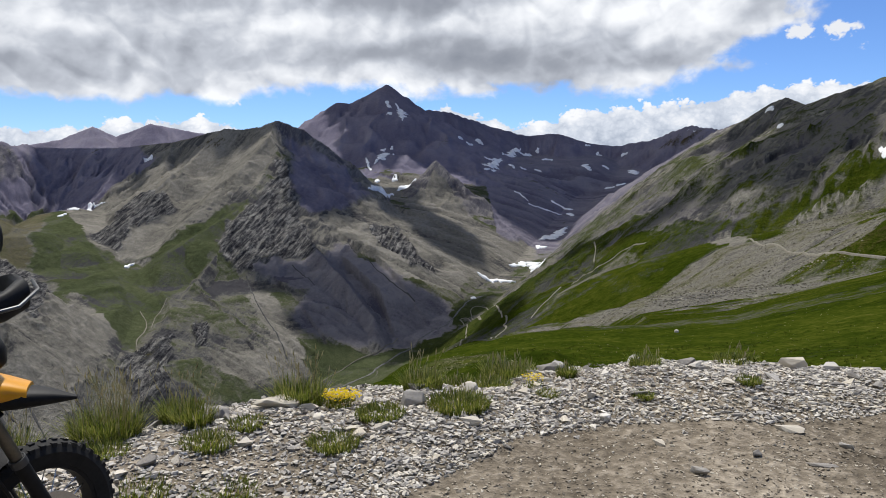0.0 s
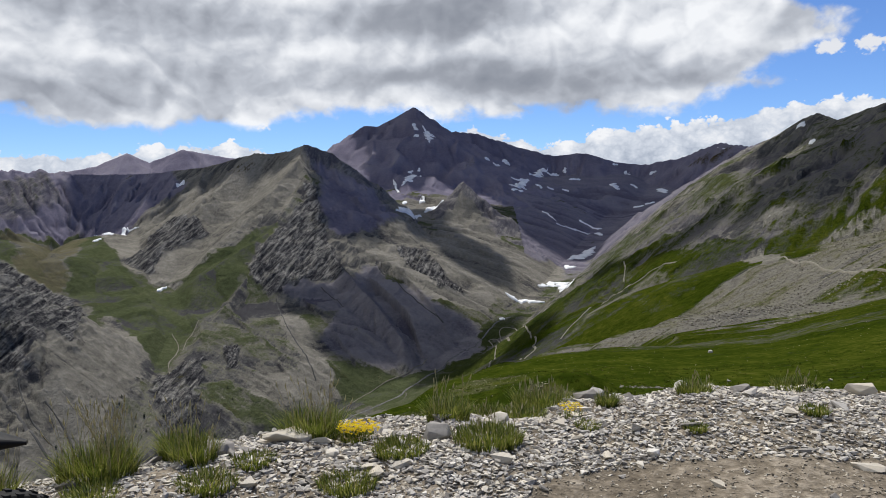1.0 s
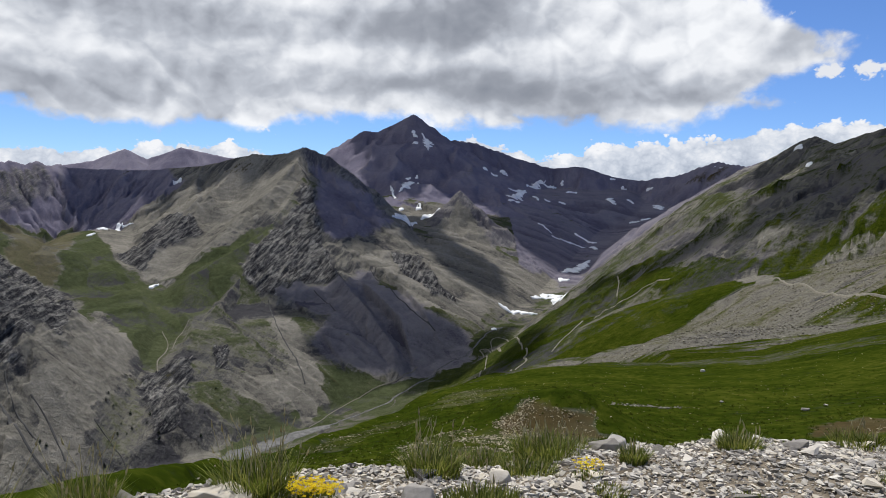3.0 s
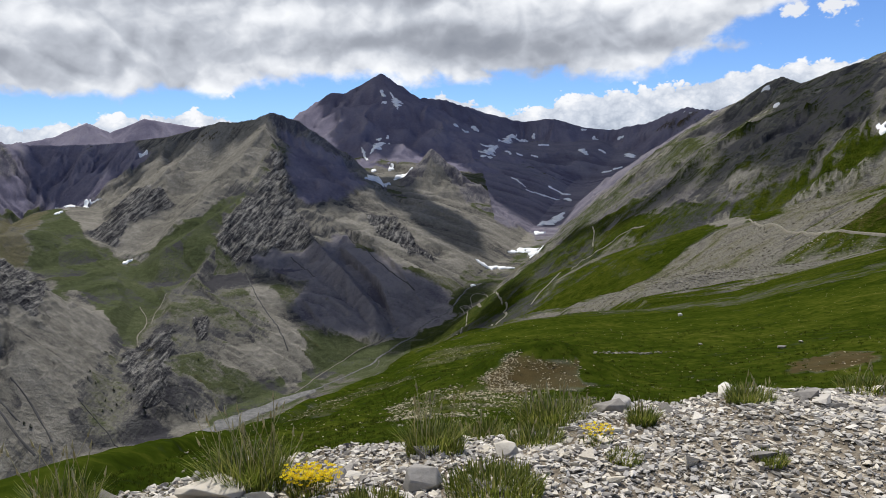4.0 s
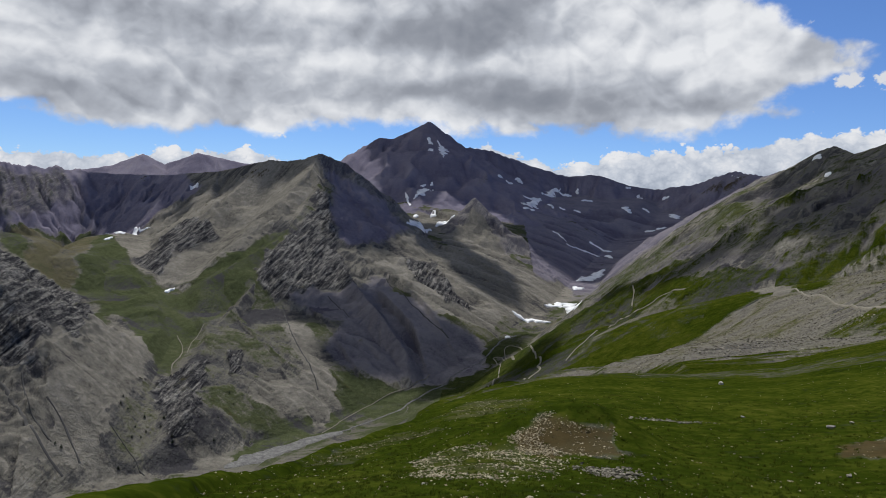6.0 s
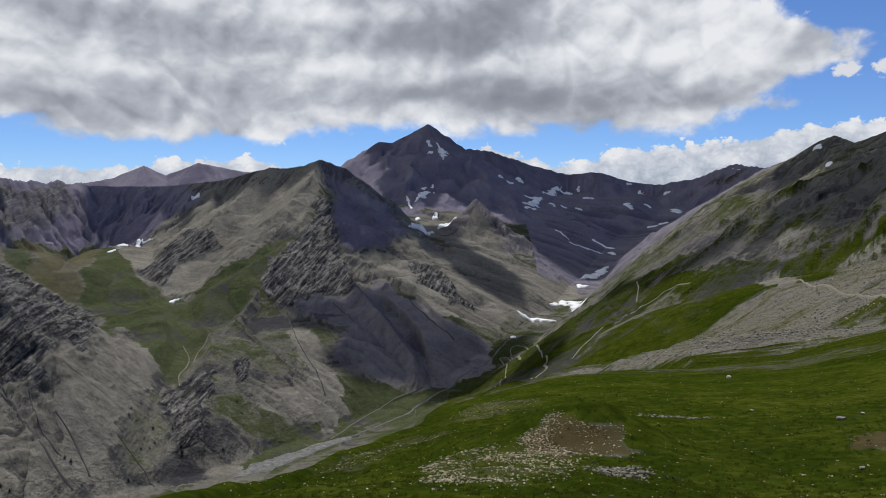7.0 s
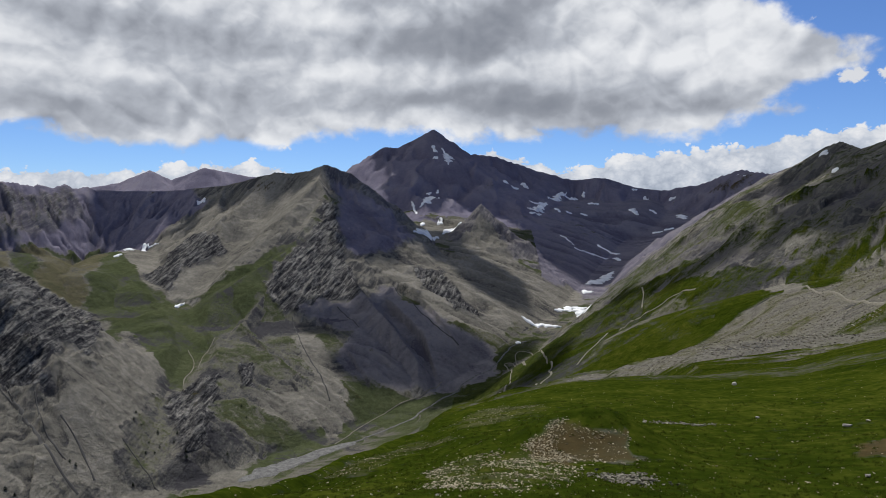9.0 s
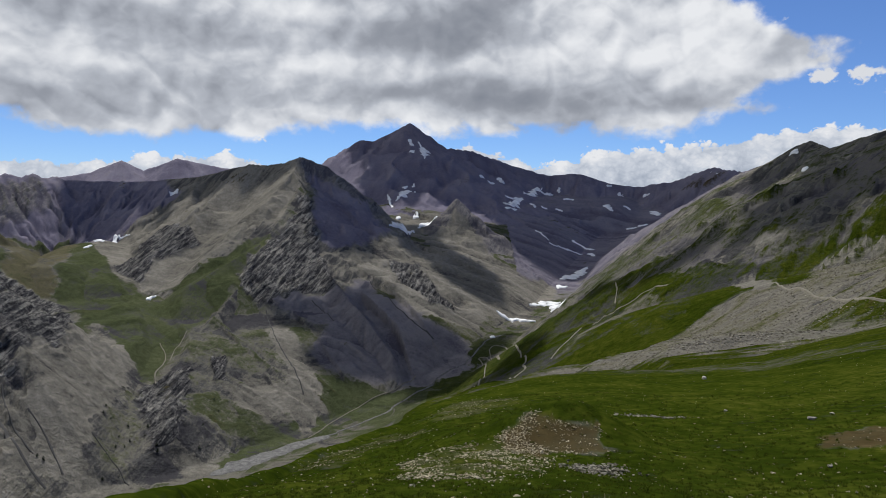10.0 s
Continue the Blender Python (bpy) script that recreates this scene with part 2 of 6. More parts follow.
# valleys cut into them: (rise of the bed, its half width, rise of the cut, rise of the foot slopes to the left and right, their height), line of the bed
VALLEYS = {
    "main_valley": ((0.06, 38, 0.95, 0.62, 0.34, 185), [
        (-549, 556, -295), (-492, 683, -333), (-419, 833, -361), (-325, 948, -363), (-286, 1034, -362), (-231, 1098, -358), (-154, 1193, -348), (-73, 1290, -331), (-13, 1363, -306), (49, 1452, -282), (109, 1579, -265), (205, 1771, -240), (328, 2127, -192), (410, 2367, -157), (494, 2575, -115), (554, 2727, -89)]),
    "hanging_gully": ((0.25, 25, 0.9, 0, 0, 1), [
        (-422, 892, -345), (-456, 993, -318), (-496, 1139, -289), (-530, 1266, -263), (-665, 1502, -202), (-815, 1607, -159), (-928, 1717, -128), (-986, 1913, -98), (-1004, 2016, -67)]),
    "scree_bowl": ((0.3, 40, 0.9, 0, 0, 1), [
        (-665, 1502, -202), (-685, 1700, -145), (-657, 1839, -89), (-647, 1948, -32)]),
}
RIDGE_NAMES = list(RIDGES)      # a form past the last of these is the foot of a valley side

# brink of the near meadow: azimuth, distance, elevation as seen from the road
BRINK = [(-180, 60, 14), (-120, 40, 4), (-80, 14, -18), (-42, 12, -24), (-27, 18, -21.3), (-20.7, 28, -20.3), (-14, 48, -19.4), (-10, 66, -18.3), (-5, 90, -16.7),
         (-1.4, 112, -14.9), (5, 145, -13.4), (10.6, 175, -12.4), (16, 205, -11.8), (22.6, 240, -10.3), (28.4, 270, -7.9), (36, 290, -5.0),
         (60, 260, 0), (100, 160, 10), (140, 80, 14), (180, 60, 14)]
# lip of the road's shoulder: azimuth, distance
LIP = [(-180, 9), (-120, 5), (-60, 4.1), (-42, 4.5), (-24, 4.95), (-13, 5.2), (-7, 5.3), (4, 5.68), (10, 6.0), (25, 6.4), (35, 7.2), (50, 10), (70, 16), (110, 20), (180, 9)]
EYE = 1.65


def near_land(x, y):
    az, r = np.degrees(np.arctan2(x, y)), np.hypot(x, y) + 1e-6
    b = np.array(BRINK, float)
    edge, edge_el = np.interp(az, b[:, 0], b[:, 1]), np.interp(az, b[:, 0], b[:, 2])
    lip = np.interp(az, *np.array(LIP, float).T) + 0.25 * fractal(x * 0.9, y * 0.9, 2, 5)
    el_mid = np.interp(az, [-120, -80, -30, -20, 0, 20, 40, 70, 110], [0, -20, -23.0, -22.2, -20.6, -20.4, -18, -6, 2])
    mid = np.minimum(22.0, edge * 0.8)
    q = np.clip(np.log(np.maximum(r, mid) / mid) / np.log(edge / mid), 0, 1)
    el = edge_el + (el_mid - edge_el) * (1 - q) ** 1.45
    z_far = EYE + r * np.tan(np.radians(el))
    z_mid = EYE + mid * np.tan(np.radians(el_mid))
    s = np.clip((r - lip) / (mid - lip), 0, 1)
    z = np.where(r < mid, z_mid * s ** 0.8, z_far)
    z_edge = EYE + edge * np.tan(np.radians(edge_el))
    over = np.maximum(r - edge, 0)
    z = np.where(over > 0, z_edge - 0.70 * over ** 2 / (over + 12), z)
    # knolls, hummocks and small relief
    rise = step(r, 12, 40)
    z = z + 2.5 * np.exp(-((x - 5.9) / 4.6) ** 2 - ((y - 46.5) / 3.6) ** 2)
    z = z + rise * (0.8 * fractal(x / 22, y / 22, 3, 11) + 0.22 * fractal(x / 4, y / 4, 3, 12)) * np.clip(1.2 - over / 60, 0, 1)
    shoulder = np.exp(-((r - lip + 0.9) / 0.7) ** 2)
    rough = 0.05 + 0.10 * step(r, 3.2, 4.6)
    return z + 0.10 * shoulder + rough * fractal(x * 1.1, y * 1.1, 3, 13) * 0.6 + 0.015 * fractal(x * 6, y * 6, 3, 14)


def ridge_height(name, x, y):
    (fall, width, beyond, depth, spacing, rough), crest = RIDGES[name]
    best = np.full(x.shape, -1e4)
    along, off = np.zeros(x.shape), np.zeros(x.shape)
    run = 0.0
    for i, ((ax, ay, az), (bx, by, bz)) in enumerate(zip(crest, crest[1:])):
        dx, dy = bx - ax, by - ay
        size = math.hypot(dx, dy)
        t = np.clip(((x - ax) * dx + (y - ay) * dy) / size**2, 0, 1)
        d = np.hypot(x - ax - t * dx, y - ay - t * dy)
        h = az + (bz - az) * t - fall * np.minimum(d, width) - beyond * np.maximum(d - width, 0)
        side = np.sign((x - ax) * dy - (y - ay) * dx)
        won = h > best
        best = np.where(won, h, best)
        along = np.where(won, run + t * size, along)
        off = np.where(won, d * side, off)
        run += size
    seed = 31 + 7 * RIDGE_NAMES.index(name)
    d = np.abs(off)
    warp = fractal(x / spacing / 1.5, y / spacing / 1.5, 3, seed + 3)
    u = along / spacing + 0.55 * warp + np.sign(off) * 40
    ribs = creased(u, d / spacing / 5.0, 4, seed)
    grow = step(d, 0, spacing * 1.2) * (1 - 0.55 * step(d, width * 1.2, width * 3))
    best = best + depth * 3.0 * (ribs - 0.74) * grow
    best = best + rough * 0.9 * fractal(along / 38, np.sign(off) * 0 + d / 70, 4, seed + 5) * np.exp(-d / 60)
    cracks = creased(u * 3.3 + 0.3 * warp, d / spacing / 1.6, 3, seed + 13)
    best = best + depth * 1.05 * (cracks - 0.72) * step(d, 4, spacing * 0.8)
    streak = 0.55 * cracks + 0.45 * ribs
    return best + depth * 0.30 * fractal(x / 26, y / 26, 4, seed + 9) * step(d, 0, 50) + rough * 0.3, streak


def valley_height(name, x, y):
    """The height to which a valley is cut, and that of the slope that fills its foot."""
    (bed, width, rise, fill_left, fill_right, full), line = VALLEYS[name]
    best = np.full(x.shape, 1e4)
    along, run = np.zeros(x.shape), 0.0
    low, off, fill = np.zeros(x.shape), np.zeros(x.shape), np.zeros(x.shape)
    for (ax, ay, az), (bx, by, bz) in zip(line, line[1:]):
        dx, dy = bx - ax, by - ay
        t = np.clip(((x - ax) * dx + (y - ay) * dy) / (dx * dx + dy * dy), 0, 1)
        d = np.hypot(x - ax - t * dx, y - ay - t * dy)
        z = az + (bz - az) * t
        h = z + bed * np.minimum(d, width) + rise * np.maximum(d - width, 0)
        won = h < best
        best, low, off = np.where(won, h, best), np.where(won, z, low), np.where(won, d, off)
        along = np.where(won, run + t * np.hypot(dx, dy), along)
        run += np.hypot(dx, dy)
        on_right = step(((x - ax) * dy - (y - ay) * dx) / np.hypot(dx, dy), -60, 60)
        fill = np.where(won, fill_left + (fill_right - fill_left) * on_right, fill)
    rough = 5 * fractal(x / 60, y / 60, 4, 91)
    foot = low + bed * np.minimum(off, width) + full * (1 - np.exp(-fill * np.maximum(off - width, 0) / max(full, 1)))
    u = along / 42 + 0.5 * fractal(x / 70, y / 70, 3, 95) + off / 160
    ribs = creased(u, off / 190, 4, 93)
    foot = foot + (4 + 45 * np.maximum(fill - 0.34, 0) * 1.5) * (ribs - 0.74) * step(off, width, width + 90)
    return best + rough, foot, ribs


def outline_depth(outline, x, y):
    """Metres by which points lie inside an outline on the map (negative: outside)."""
    near = np.full(x.shape, 1e9)
    within = np.zeros(x.shape, bool)
    for (ax, ay), (bx, by) in zip(outline, outline[1:] + outline[:1]):
        dx, dy = bx - ax, by - ay
        t = np.clip(((x - ax) * dx + (y - ay) * dy) / (dx * dx + dy * dy + 1e-9), 0, 1)
        near = np.minimum(near, (x - ax - t * dx) ** 2 + (y - ay - t * dy) ** 2)
        if ay != by:
            within ^= ((ay > y) != (by > y)) & (x < ax + dx * (y - ay) / dy)
    return np.where(within, 1, -1) * np.sqrt(near)


def cover_mask(name, x, y):
    """How fully one patch covers the land, from 0 to 1, with frayed edges."""
    outline = COVER[name][1]
    p = np.array(outline, float)
    area = 0.5 * abs(np.sum(p[:, 0] * np.roll(p[:, 1], 1) - p[:, 1] * np.roll(p[:, 0], 1)))
    reach = min(28.0, 0.18 * math.sqrt(area))
    lo, hi = p.min(0) - 2 * reach, p.max(0) + 2 * reach
    total = np.zeros(x.shape)
    at = np.flatnonzero((x > lo[0]) & (x < hi[0]) & (y > lo[1]) & (y < hi[1]))
    if len(at):
        u, v = x[at], y[at]
        fray = 1.3 * fractal(u / reach / 2.2, v / reach / 2.2, 5, 55, 0.68)
        total[at] = step(outline_depth(outline, u, v) / reach + fray, -0.35, 0.35)
    return total


def crag_relief(x, y, z):
    """Tilted beds of rock that stand out of the slope where it is craggy."""
    rise = np.zeros(x.shape)
    for name, (kind, outline) in COVER.items():
        if kind in ("crag", "ribbed"):
            m = cover_mask(name, x, y)
            at = np.flatnonzero(m > 0.02)
            if len(at):
                u, v, w = x[at], y[at], z[at]
                bend = 6 * fractal(u / 60, v / 60, 3, 121)
                beds = creased((u - 0.9 * w + bend) / (19 if kind == "crag" else 26), (v + 0.5 * u) / 95, 4, 123, 0.6)
                lumps = creased(u / 34, v / 34, 4, 127)
                rise[at] = np.maximum(rise[at], m[at] * ((15.0 if kind == "crag" else 8.0) * (beds - 0.62) + 8.0 * (lumps - 0.6)) + 1.5 * m[at])
    return rise


def land(x, y):
    """The height of the land, which form it belongs to (-1: the near meadow), and its downhill streaks."""
    z = near_land(x, y)
    owner = np.full(x.shape, -1)
    far = np.hypot(x, y) > 150
    fx, fy = x[far], y[far]
    fz, fo, fs = np.full(fx.shape, -1e4), owner[far], np.full(fx.shape, 0.7)
    for i, name in enumerate(RIDGE_NAMES):
        h, s = ridge_height(name, fx, fy)
        won = h > fz
        fz, fo, fs = np.where(won, h, fz), np.where(won, i, fo), np.where(won, s, fs)
    cuts = {name: valley_height(name, fx, fy) for name in VALLEYS}
    foot, s = cuts["main_valley"][1:]
    won = foot > fz
    fz, fo, fs = np.where(won, foot, fz), np.where(won, len(RIDGE_NAMES), fo), np.where(won, s, fs)
    for h, foot, s in cuts.values():
        fz = np.minimum(fz, h + np.maximum(fz - h, 0) * 0.10)
    fo = np.where(fz > z[far], fo, -1)
    fz = np.maximum(fz, z[far])
    fz = fz + crag_relief(fx, fy, fz)
    low = -400 + 6 * fractal(fx / 80, fy / 80, 3, 3)
    streak = np.full(x.shape, 0.7)
    z[far], owner[far], streak[far] = np.maximum(fz, low), fo, fs
    return z, owner, streak


# ground cover in the order in which it lies, later over earlier: kind, outline on the map
COVER = {
    "left_ridge": ("ribbed", [(-1499, 1915), (-1434, 2034), (-1405, 2058), (-1325, 2218), (-1260, 2158), (-1244, 2137), (-1284, 1977), (-1325, 1906), (-1385, 1759)]),
    "bowl_face": ("scree", [(-1251, 2152), (-1854, 3375), (-927, 2255), (-801, 2173), (-628, 2149), (-504, 2114), (-460, 2029), (-472, 1804), (-563, 1710), (-640, 1605), (-675, 1523), (-797, 1614), (-975, 1850), (-1152, 2050)]),
    # bluish tint painted over the part of the bowl that lies in shade
    "bowl_shade": ("hazy_slate", [(-1251, 2152), (-1854, 3375), (-927, 2255), (-854, 2165), (-974, 2137), (-980, 2049), (-997, 1893), (-1153, 2053)]),
    "upper_valley": ("grass", [(-1385, 1759), (-1286, 1925), (-1141, 2063), (-911, 1770), (-797, 1614), (-667, 1490), (-655, 1507), (-592, 1625), (-511, 1729), (-473, 1723), (-469, 1653), (-499, 1590), (-493, 1428), (-535, 1331), (-519, 1222), (-498, 1134), (-518, 1113), (-561, 1166), (-667, 1276), (-828, 1441), (-859, 1407), (-966, 1440), (-1013, 1435), (-757, 1032), (-785, 992)]),
    "dry_fan": ("dry", [(-1300, 1891), (-1195, 1969), (-1021, 1875), (-873, 1514), (-846, 1428), (-870, 1406), (-929, 1422)]),
    "dry_shelf": ("dry", [(-1385, 1759), (-1298, 1917), (-1014, 1474), (-776, 1033), (-805, 1021)]),
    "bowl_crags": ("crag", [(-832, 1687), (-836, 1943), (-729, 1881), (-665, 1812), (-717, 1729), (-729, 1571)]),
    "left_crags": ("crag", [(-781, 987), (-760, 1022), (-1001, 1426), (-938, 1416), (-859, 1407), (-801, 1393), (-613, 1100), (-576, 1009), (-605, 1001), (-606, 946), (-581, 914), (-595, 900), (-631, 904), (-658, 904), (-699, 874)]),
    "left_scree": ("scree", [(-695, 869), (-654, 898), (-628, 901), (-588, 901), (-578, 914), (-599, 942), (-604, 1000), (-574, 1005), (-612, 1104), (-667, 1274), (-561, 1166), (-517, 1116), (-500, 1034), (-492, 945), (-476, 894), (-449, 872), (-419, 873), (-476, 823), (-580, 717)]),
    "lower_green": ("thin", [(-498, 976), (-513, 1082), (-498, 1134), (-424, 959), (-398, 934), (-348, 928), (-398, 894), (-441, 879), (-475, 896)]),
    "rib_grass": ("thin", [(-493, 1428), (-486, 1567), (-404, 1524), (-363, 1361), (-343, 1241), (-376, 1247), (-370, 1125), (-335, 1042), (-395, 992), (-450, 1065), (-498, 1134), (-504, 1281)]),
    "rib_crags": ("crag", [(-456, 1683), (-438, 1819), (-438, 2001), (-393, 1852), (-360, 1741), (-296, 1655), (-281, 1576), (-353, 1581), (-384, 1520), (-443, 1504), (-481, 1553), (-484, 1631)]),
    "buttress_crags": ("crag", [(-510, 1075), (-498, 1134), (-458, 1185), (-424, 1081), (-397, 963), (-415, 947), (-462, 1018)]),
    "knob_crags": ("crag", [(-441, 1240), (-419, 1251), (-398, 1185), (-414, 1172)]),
    "rib_scree": ("scree", [(-327, 1216), (-286, 1215), (-267, 1160), (-306, 1134), (-359, 1122), (-390, 1159)]),
    "foot_scree": ("scree", [(-412, 950), (-390, 978), (-330, 971), (-349, 930), (-392, 939)]),
    "chute": ("scree", [(-395, 1438), (-323, 1385), (-292, 1315), (-238, 1225), (-236, 1157), (-242, 1116), (-264, 1156), (-286, 1215), (-330, 1283)]),
    "face_slate": ("hazy_slate", [(-446, 2079), (-387, 2077), (-270, 2060), (-196, 1974), (-242, 1836), (-329, 1740), (-377, 1831)]),
    "front_slope": ("scree", [(-314, 1738), (-242, 1836), (-196, 1974), (-73, 1987), (88, 1817), (94, 1685), (38, 1556), (-94, 1516), (-223, 1675)]),
    "slope_crags": ("crag", [(-179, 1782), (-111, 1832), (-65, 1729), (-29, 1595), (-73, 1591), (-148, 1666)]),
    "slate_fan": ("shale", [(-396, 1517), (-288, 1581), (-223, 1675), (-94, 1516), (1, 1484), (8, 1377), (-32, 1329), (-135, 1292), (-197, 1289), (-249, 1289), (-290, 1333), (-274, 1425), (-343, 1473)]),
    "fan_grass": ("thin", [(-350, 1426), (-276, 1442), (-277, 1383), (-302, 1339)]),
    "valley_grass": ("grass", [(-246, 1269), (-196, 1286), (-135, 1290), (-83, 1296), (-198, 1156), (-221, 1128), (-237, 1138), (-229, 1230)]),
    "valley_foot": ("grass", [(-326, 1040), (-303, 1122), (-264, 1135), (-253, 1103), (-284, 1047), (-310, 986), (-336, 940)]),
    "pyramid": ("scree", [(-30, 2207), (36, 2156), (126, 1991), (245, 1998), (253, 1883), (168, 1782), (128, 1641), (93, 1704), (91, 1800), (-30, 1895), (-122, 2100)]),
    "pyramid_foot": ("scree", [(-143, 2029), (-30, 1854), (91, 1800), (93, 1704), (76, 1647), (-29, 1672), (-113, 1771)]),
    "snow_basin": ("scree", [(-255, 2058), (-232, 2510), (-151, 2468), (-84, 2500), (-131, 2116), (-204, 2019)]),
    "head_slope": ("grey", [(343, 2062), (391, 1374), (531, 1407), (592, 1372), (620, 1365), (547, 1337), (355, 1070), (242, 1133), (232, 1470)]),
    "rock_band": ("grey", [(242, 1075), (338, 1018), (481, 1298), (539, 1248), (433, 966), (380, 946), (344, 889), (310, 932), (255, 1005)]),
    "upper_crags": ("grey", [(344, 889), (415, 926), (483, 962), (643, 1194), (601, 989), (473, 765), (462, 818), (424, 843), (375, 849)]),
    "right_grass": ("grass", [(209, 1468), (219, 1026), (262, 944), (329, 885), (371, 839), (447, 790), (447, 723), (443, 714), (413, 728), (379, 772), (316, 714), (288, 865), (219, 708), (172, 701), (125, 719), (74, 793), (85, 1104), (140, 1190)]),
    "right_stones": ("grey", [(336, 868), (373, 843), (401, 820), (447, 790), (452, 757), (416, 755), (384, 810), (341, 830)]),
    "diagonal_scree": ("rubble", [(437, 704), (406, 716), (381, 741), (279, 597), (267, 661), (217, 653), (175, 649), (103, 501), (84, 581), (99, 417), (107, 323), (141, 349), (201, 430), (206, 388), (223, 358)]),
    "scree_edge": ("stony", [(139, 344), (201, 430), (212, 399), (222, 355), (131, 210), (112, 203), (148, 311), (113, 274)]),
    "spur_grass": ("grass", [(12, 651), (62, 1126), (100, 1166), (129, 1138), (122, 851), (73, 606), (53, 684), (28, 654)]),
    "ledge_scree": ("stony", [(105, 790), (120, 806), (217, 979), (250, 958), (258, 930), (173, 810), (143, 824), (113, 779)]),
    "knoll": ("earth", [(2, 44), (4, 45), (6, 44), (8, 44), (8, 41), (5, 39), (4, 36), (2, 41)]),
    "knoll_skirt": ("turf", [(-3, 42), (0, 42), (2, 43), (4, 36), (1, 28), (-1, 28), (-3, 33)]),
    "brink_turf": ("turf", [(-12, 55), (-11, 64), (-8, 75), (-5, 73), (-3, 61), (-7, 55), (-8, 46)]),
    "brink_earth": ("turf", [(-4, 87), (2, 100), (7, 87), (6, 80), (1, 71), (-2, 70)]),
    "bare_earth": ("earth", [(22, 46), (28, 51), (29, 48), (24, 40), (21, 39), (19, 40)]),
    "track_mound": ("scree", [(307, 832), (327, 826), (285, 667), (266, 645)]),
}
# clouds above the land: spacing of the heaps, outline on the map
CLOUD_Z = 1500
CLOUDS = {
    "bowl": (42, [(-1435, 2922), (-1517, 3145), (-1406, 3240), (-1138, 3161), (-1048, 3111), (-1036, 2863), (-1191, 2928), (-1228, 2915), (-1179, 2855), (-1289, 2883), (-1365, 2894)]),
    "front_top": (24, [(-1112, 3094), (-847, 3001), (-714, 2961), (-666, 2950), (-645, 2770), (-768, 2790), (-938, 2835), (-1053, 2904)]),
    "front_face": (30, [(-636, 2794), (-645, 2937), (-597, 2965), (-480, 2967), (-336, 3052), (-252, 2878), (-294, 2715), (-396, 2752), (-463, 2606), (-535, 2569), (-573, 2590), (-609, 2680)]),
    "lower_ridge": (22, [(-328, 2879), (-251, 2838), (-127, 2750), (-122, 2614), (-203, 2585), (-260, 2638), (-316, 2736)]),
    "fan": (30, [(-624, 2397), (-552, 2425), (-503, 2444), (-436, 2521), (-316, 2405), (-231, 2405), (-220, 2328), (-266, 2272), (-370, 2235), (-429, 2221), (-484, 2203), (-526, 2244), (-494, 2291), (-504, 2330), (-588, 2309)]),
    "massif_west": (75, [(-666, 3903), (-572, 4046), (-418, 4124), (-309, 4020), (-270, 3489), (-369, 3362), (-461, 3375), (-566, 3513)]),
    "massif_mid": (90, [(-381, 4141), (-258, 4056), (194, 4471), (397, 4466), (113, 3059), (52, 2974), (-40, 2987), (-147, 3426), (-213, 3486), (-288, 3478)]),
    "massif_east": (80, [(338, 4473), (639, 4436), (979, 4236), (1429, 4086), (1379, 3486), (807, 3254), (521, 3160), (176, 3107), (62, 2958)]),
    "valley": (20, [(-350, 2170), (-298, 2275), (-225, 2332), (-197, 2429), (-111, 2471), (-137, 2371), (-164, 2323), (-200, 2121), (-238, 2154), (-285, 2184)]),
    "spur": (18, [(-110, 2075), (-88, 2007), (-132, 1679), (-164, 1714), (-186, 1516), (-221, 1694), (-204, 1796), (-161, 2076)]),
    # unseen cloud strip, added to cast the shadow of an unmodelled gully
    "gully_shade": (16, [(17, 2329), (36, 1962), (69, 1891), (132, 1842), (167, 1787), (160, 1750), (101, 1788), (51, 1835), (-7, 2018)]),
    "upper_right": (34, [(143, 1714), (199, 1755), (256, 1779), (389, 1938), (479, 1980), (537, 2037), (563, 1921), (271, 1507), (264, 1564), (228, 1582), (178, 1630)]),
    "crest": (20, [(365, 2143), (469, 2209), (539, 2185), (547, 2061), (399, 1911), (393, 2077), (240, 1902)]),
    "pyramid": (18, [(-200, 2693), (-150, 2764), (-122, 2688), (-133, 2626), (-179, 2589)]),
}
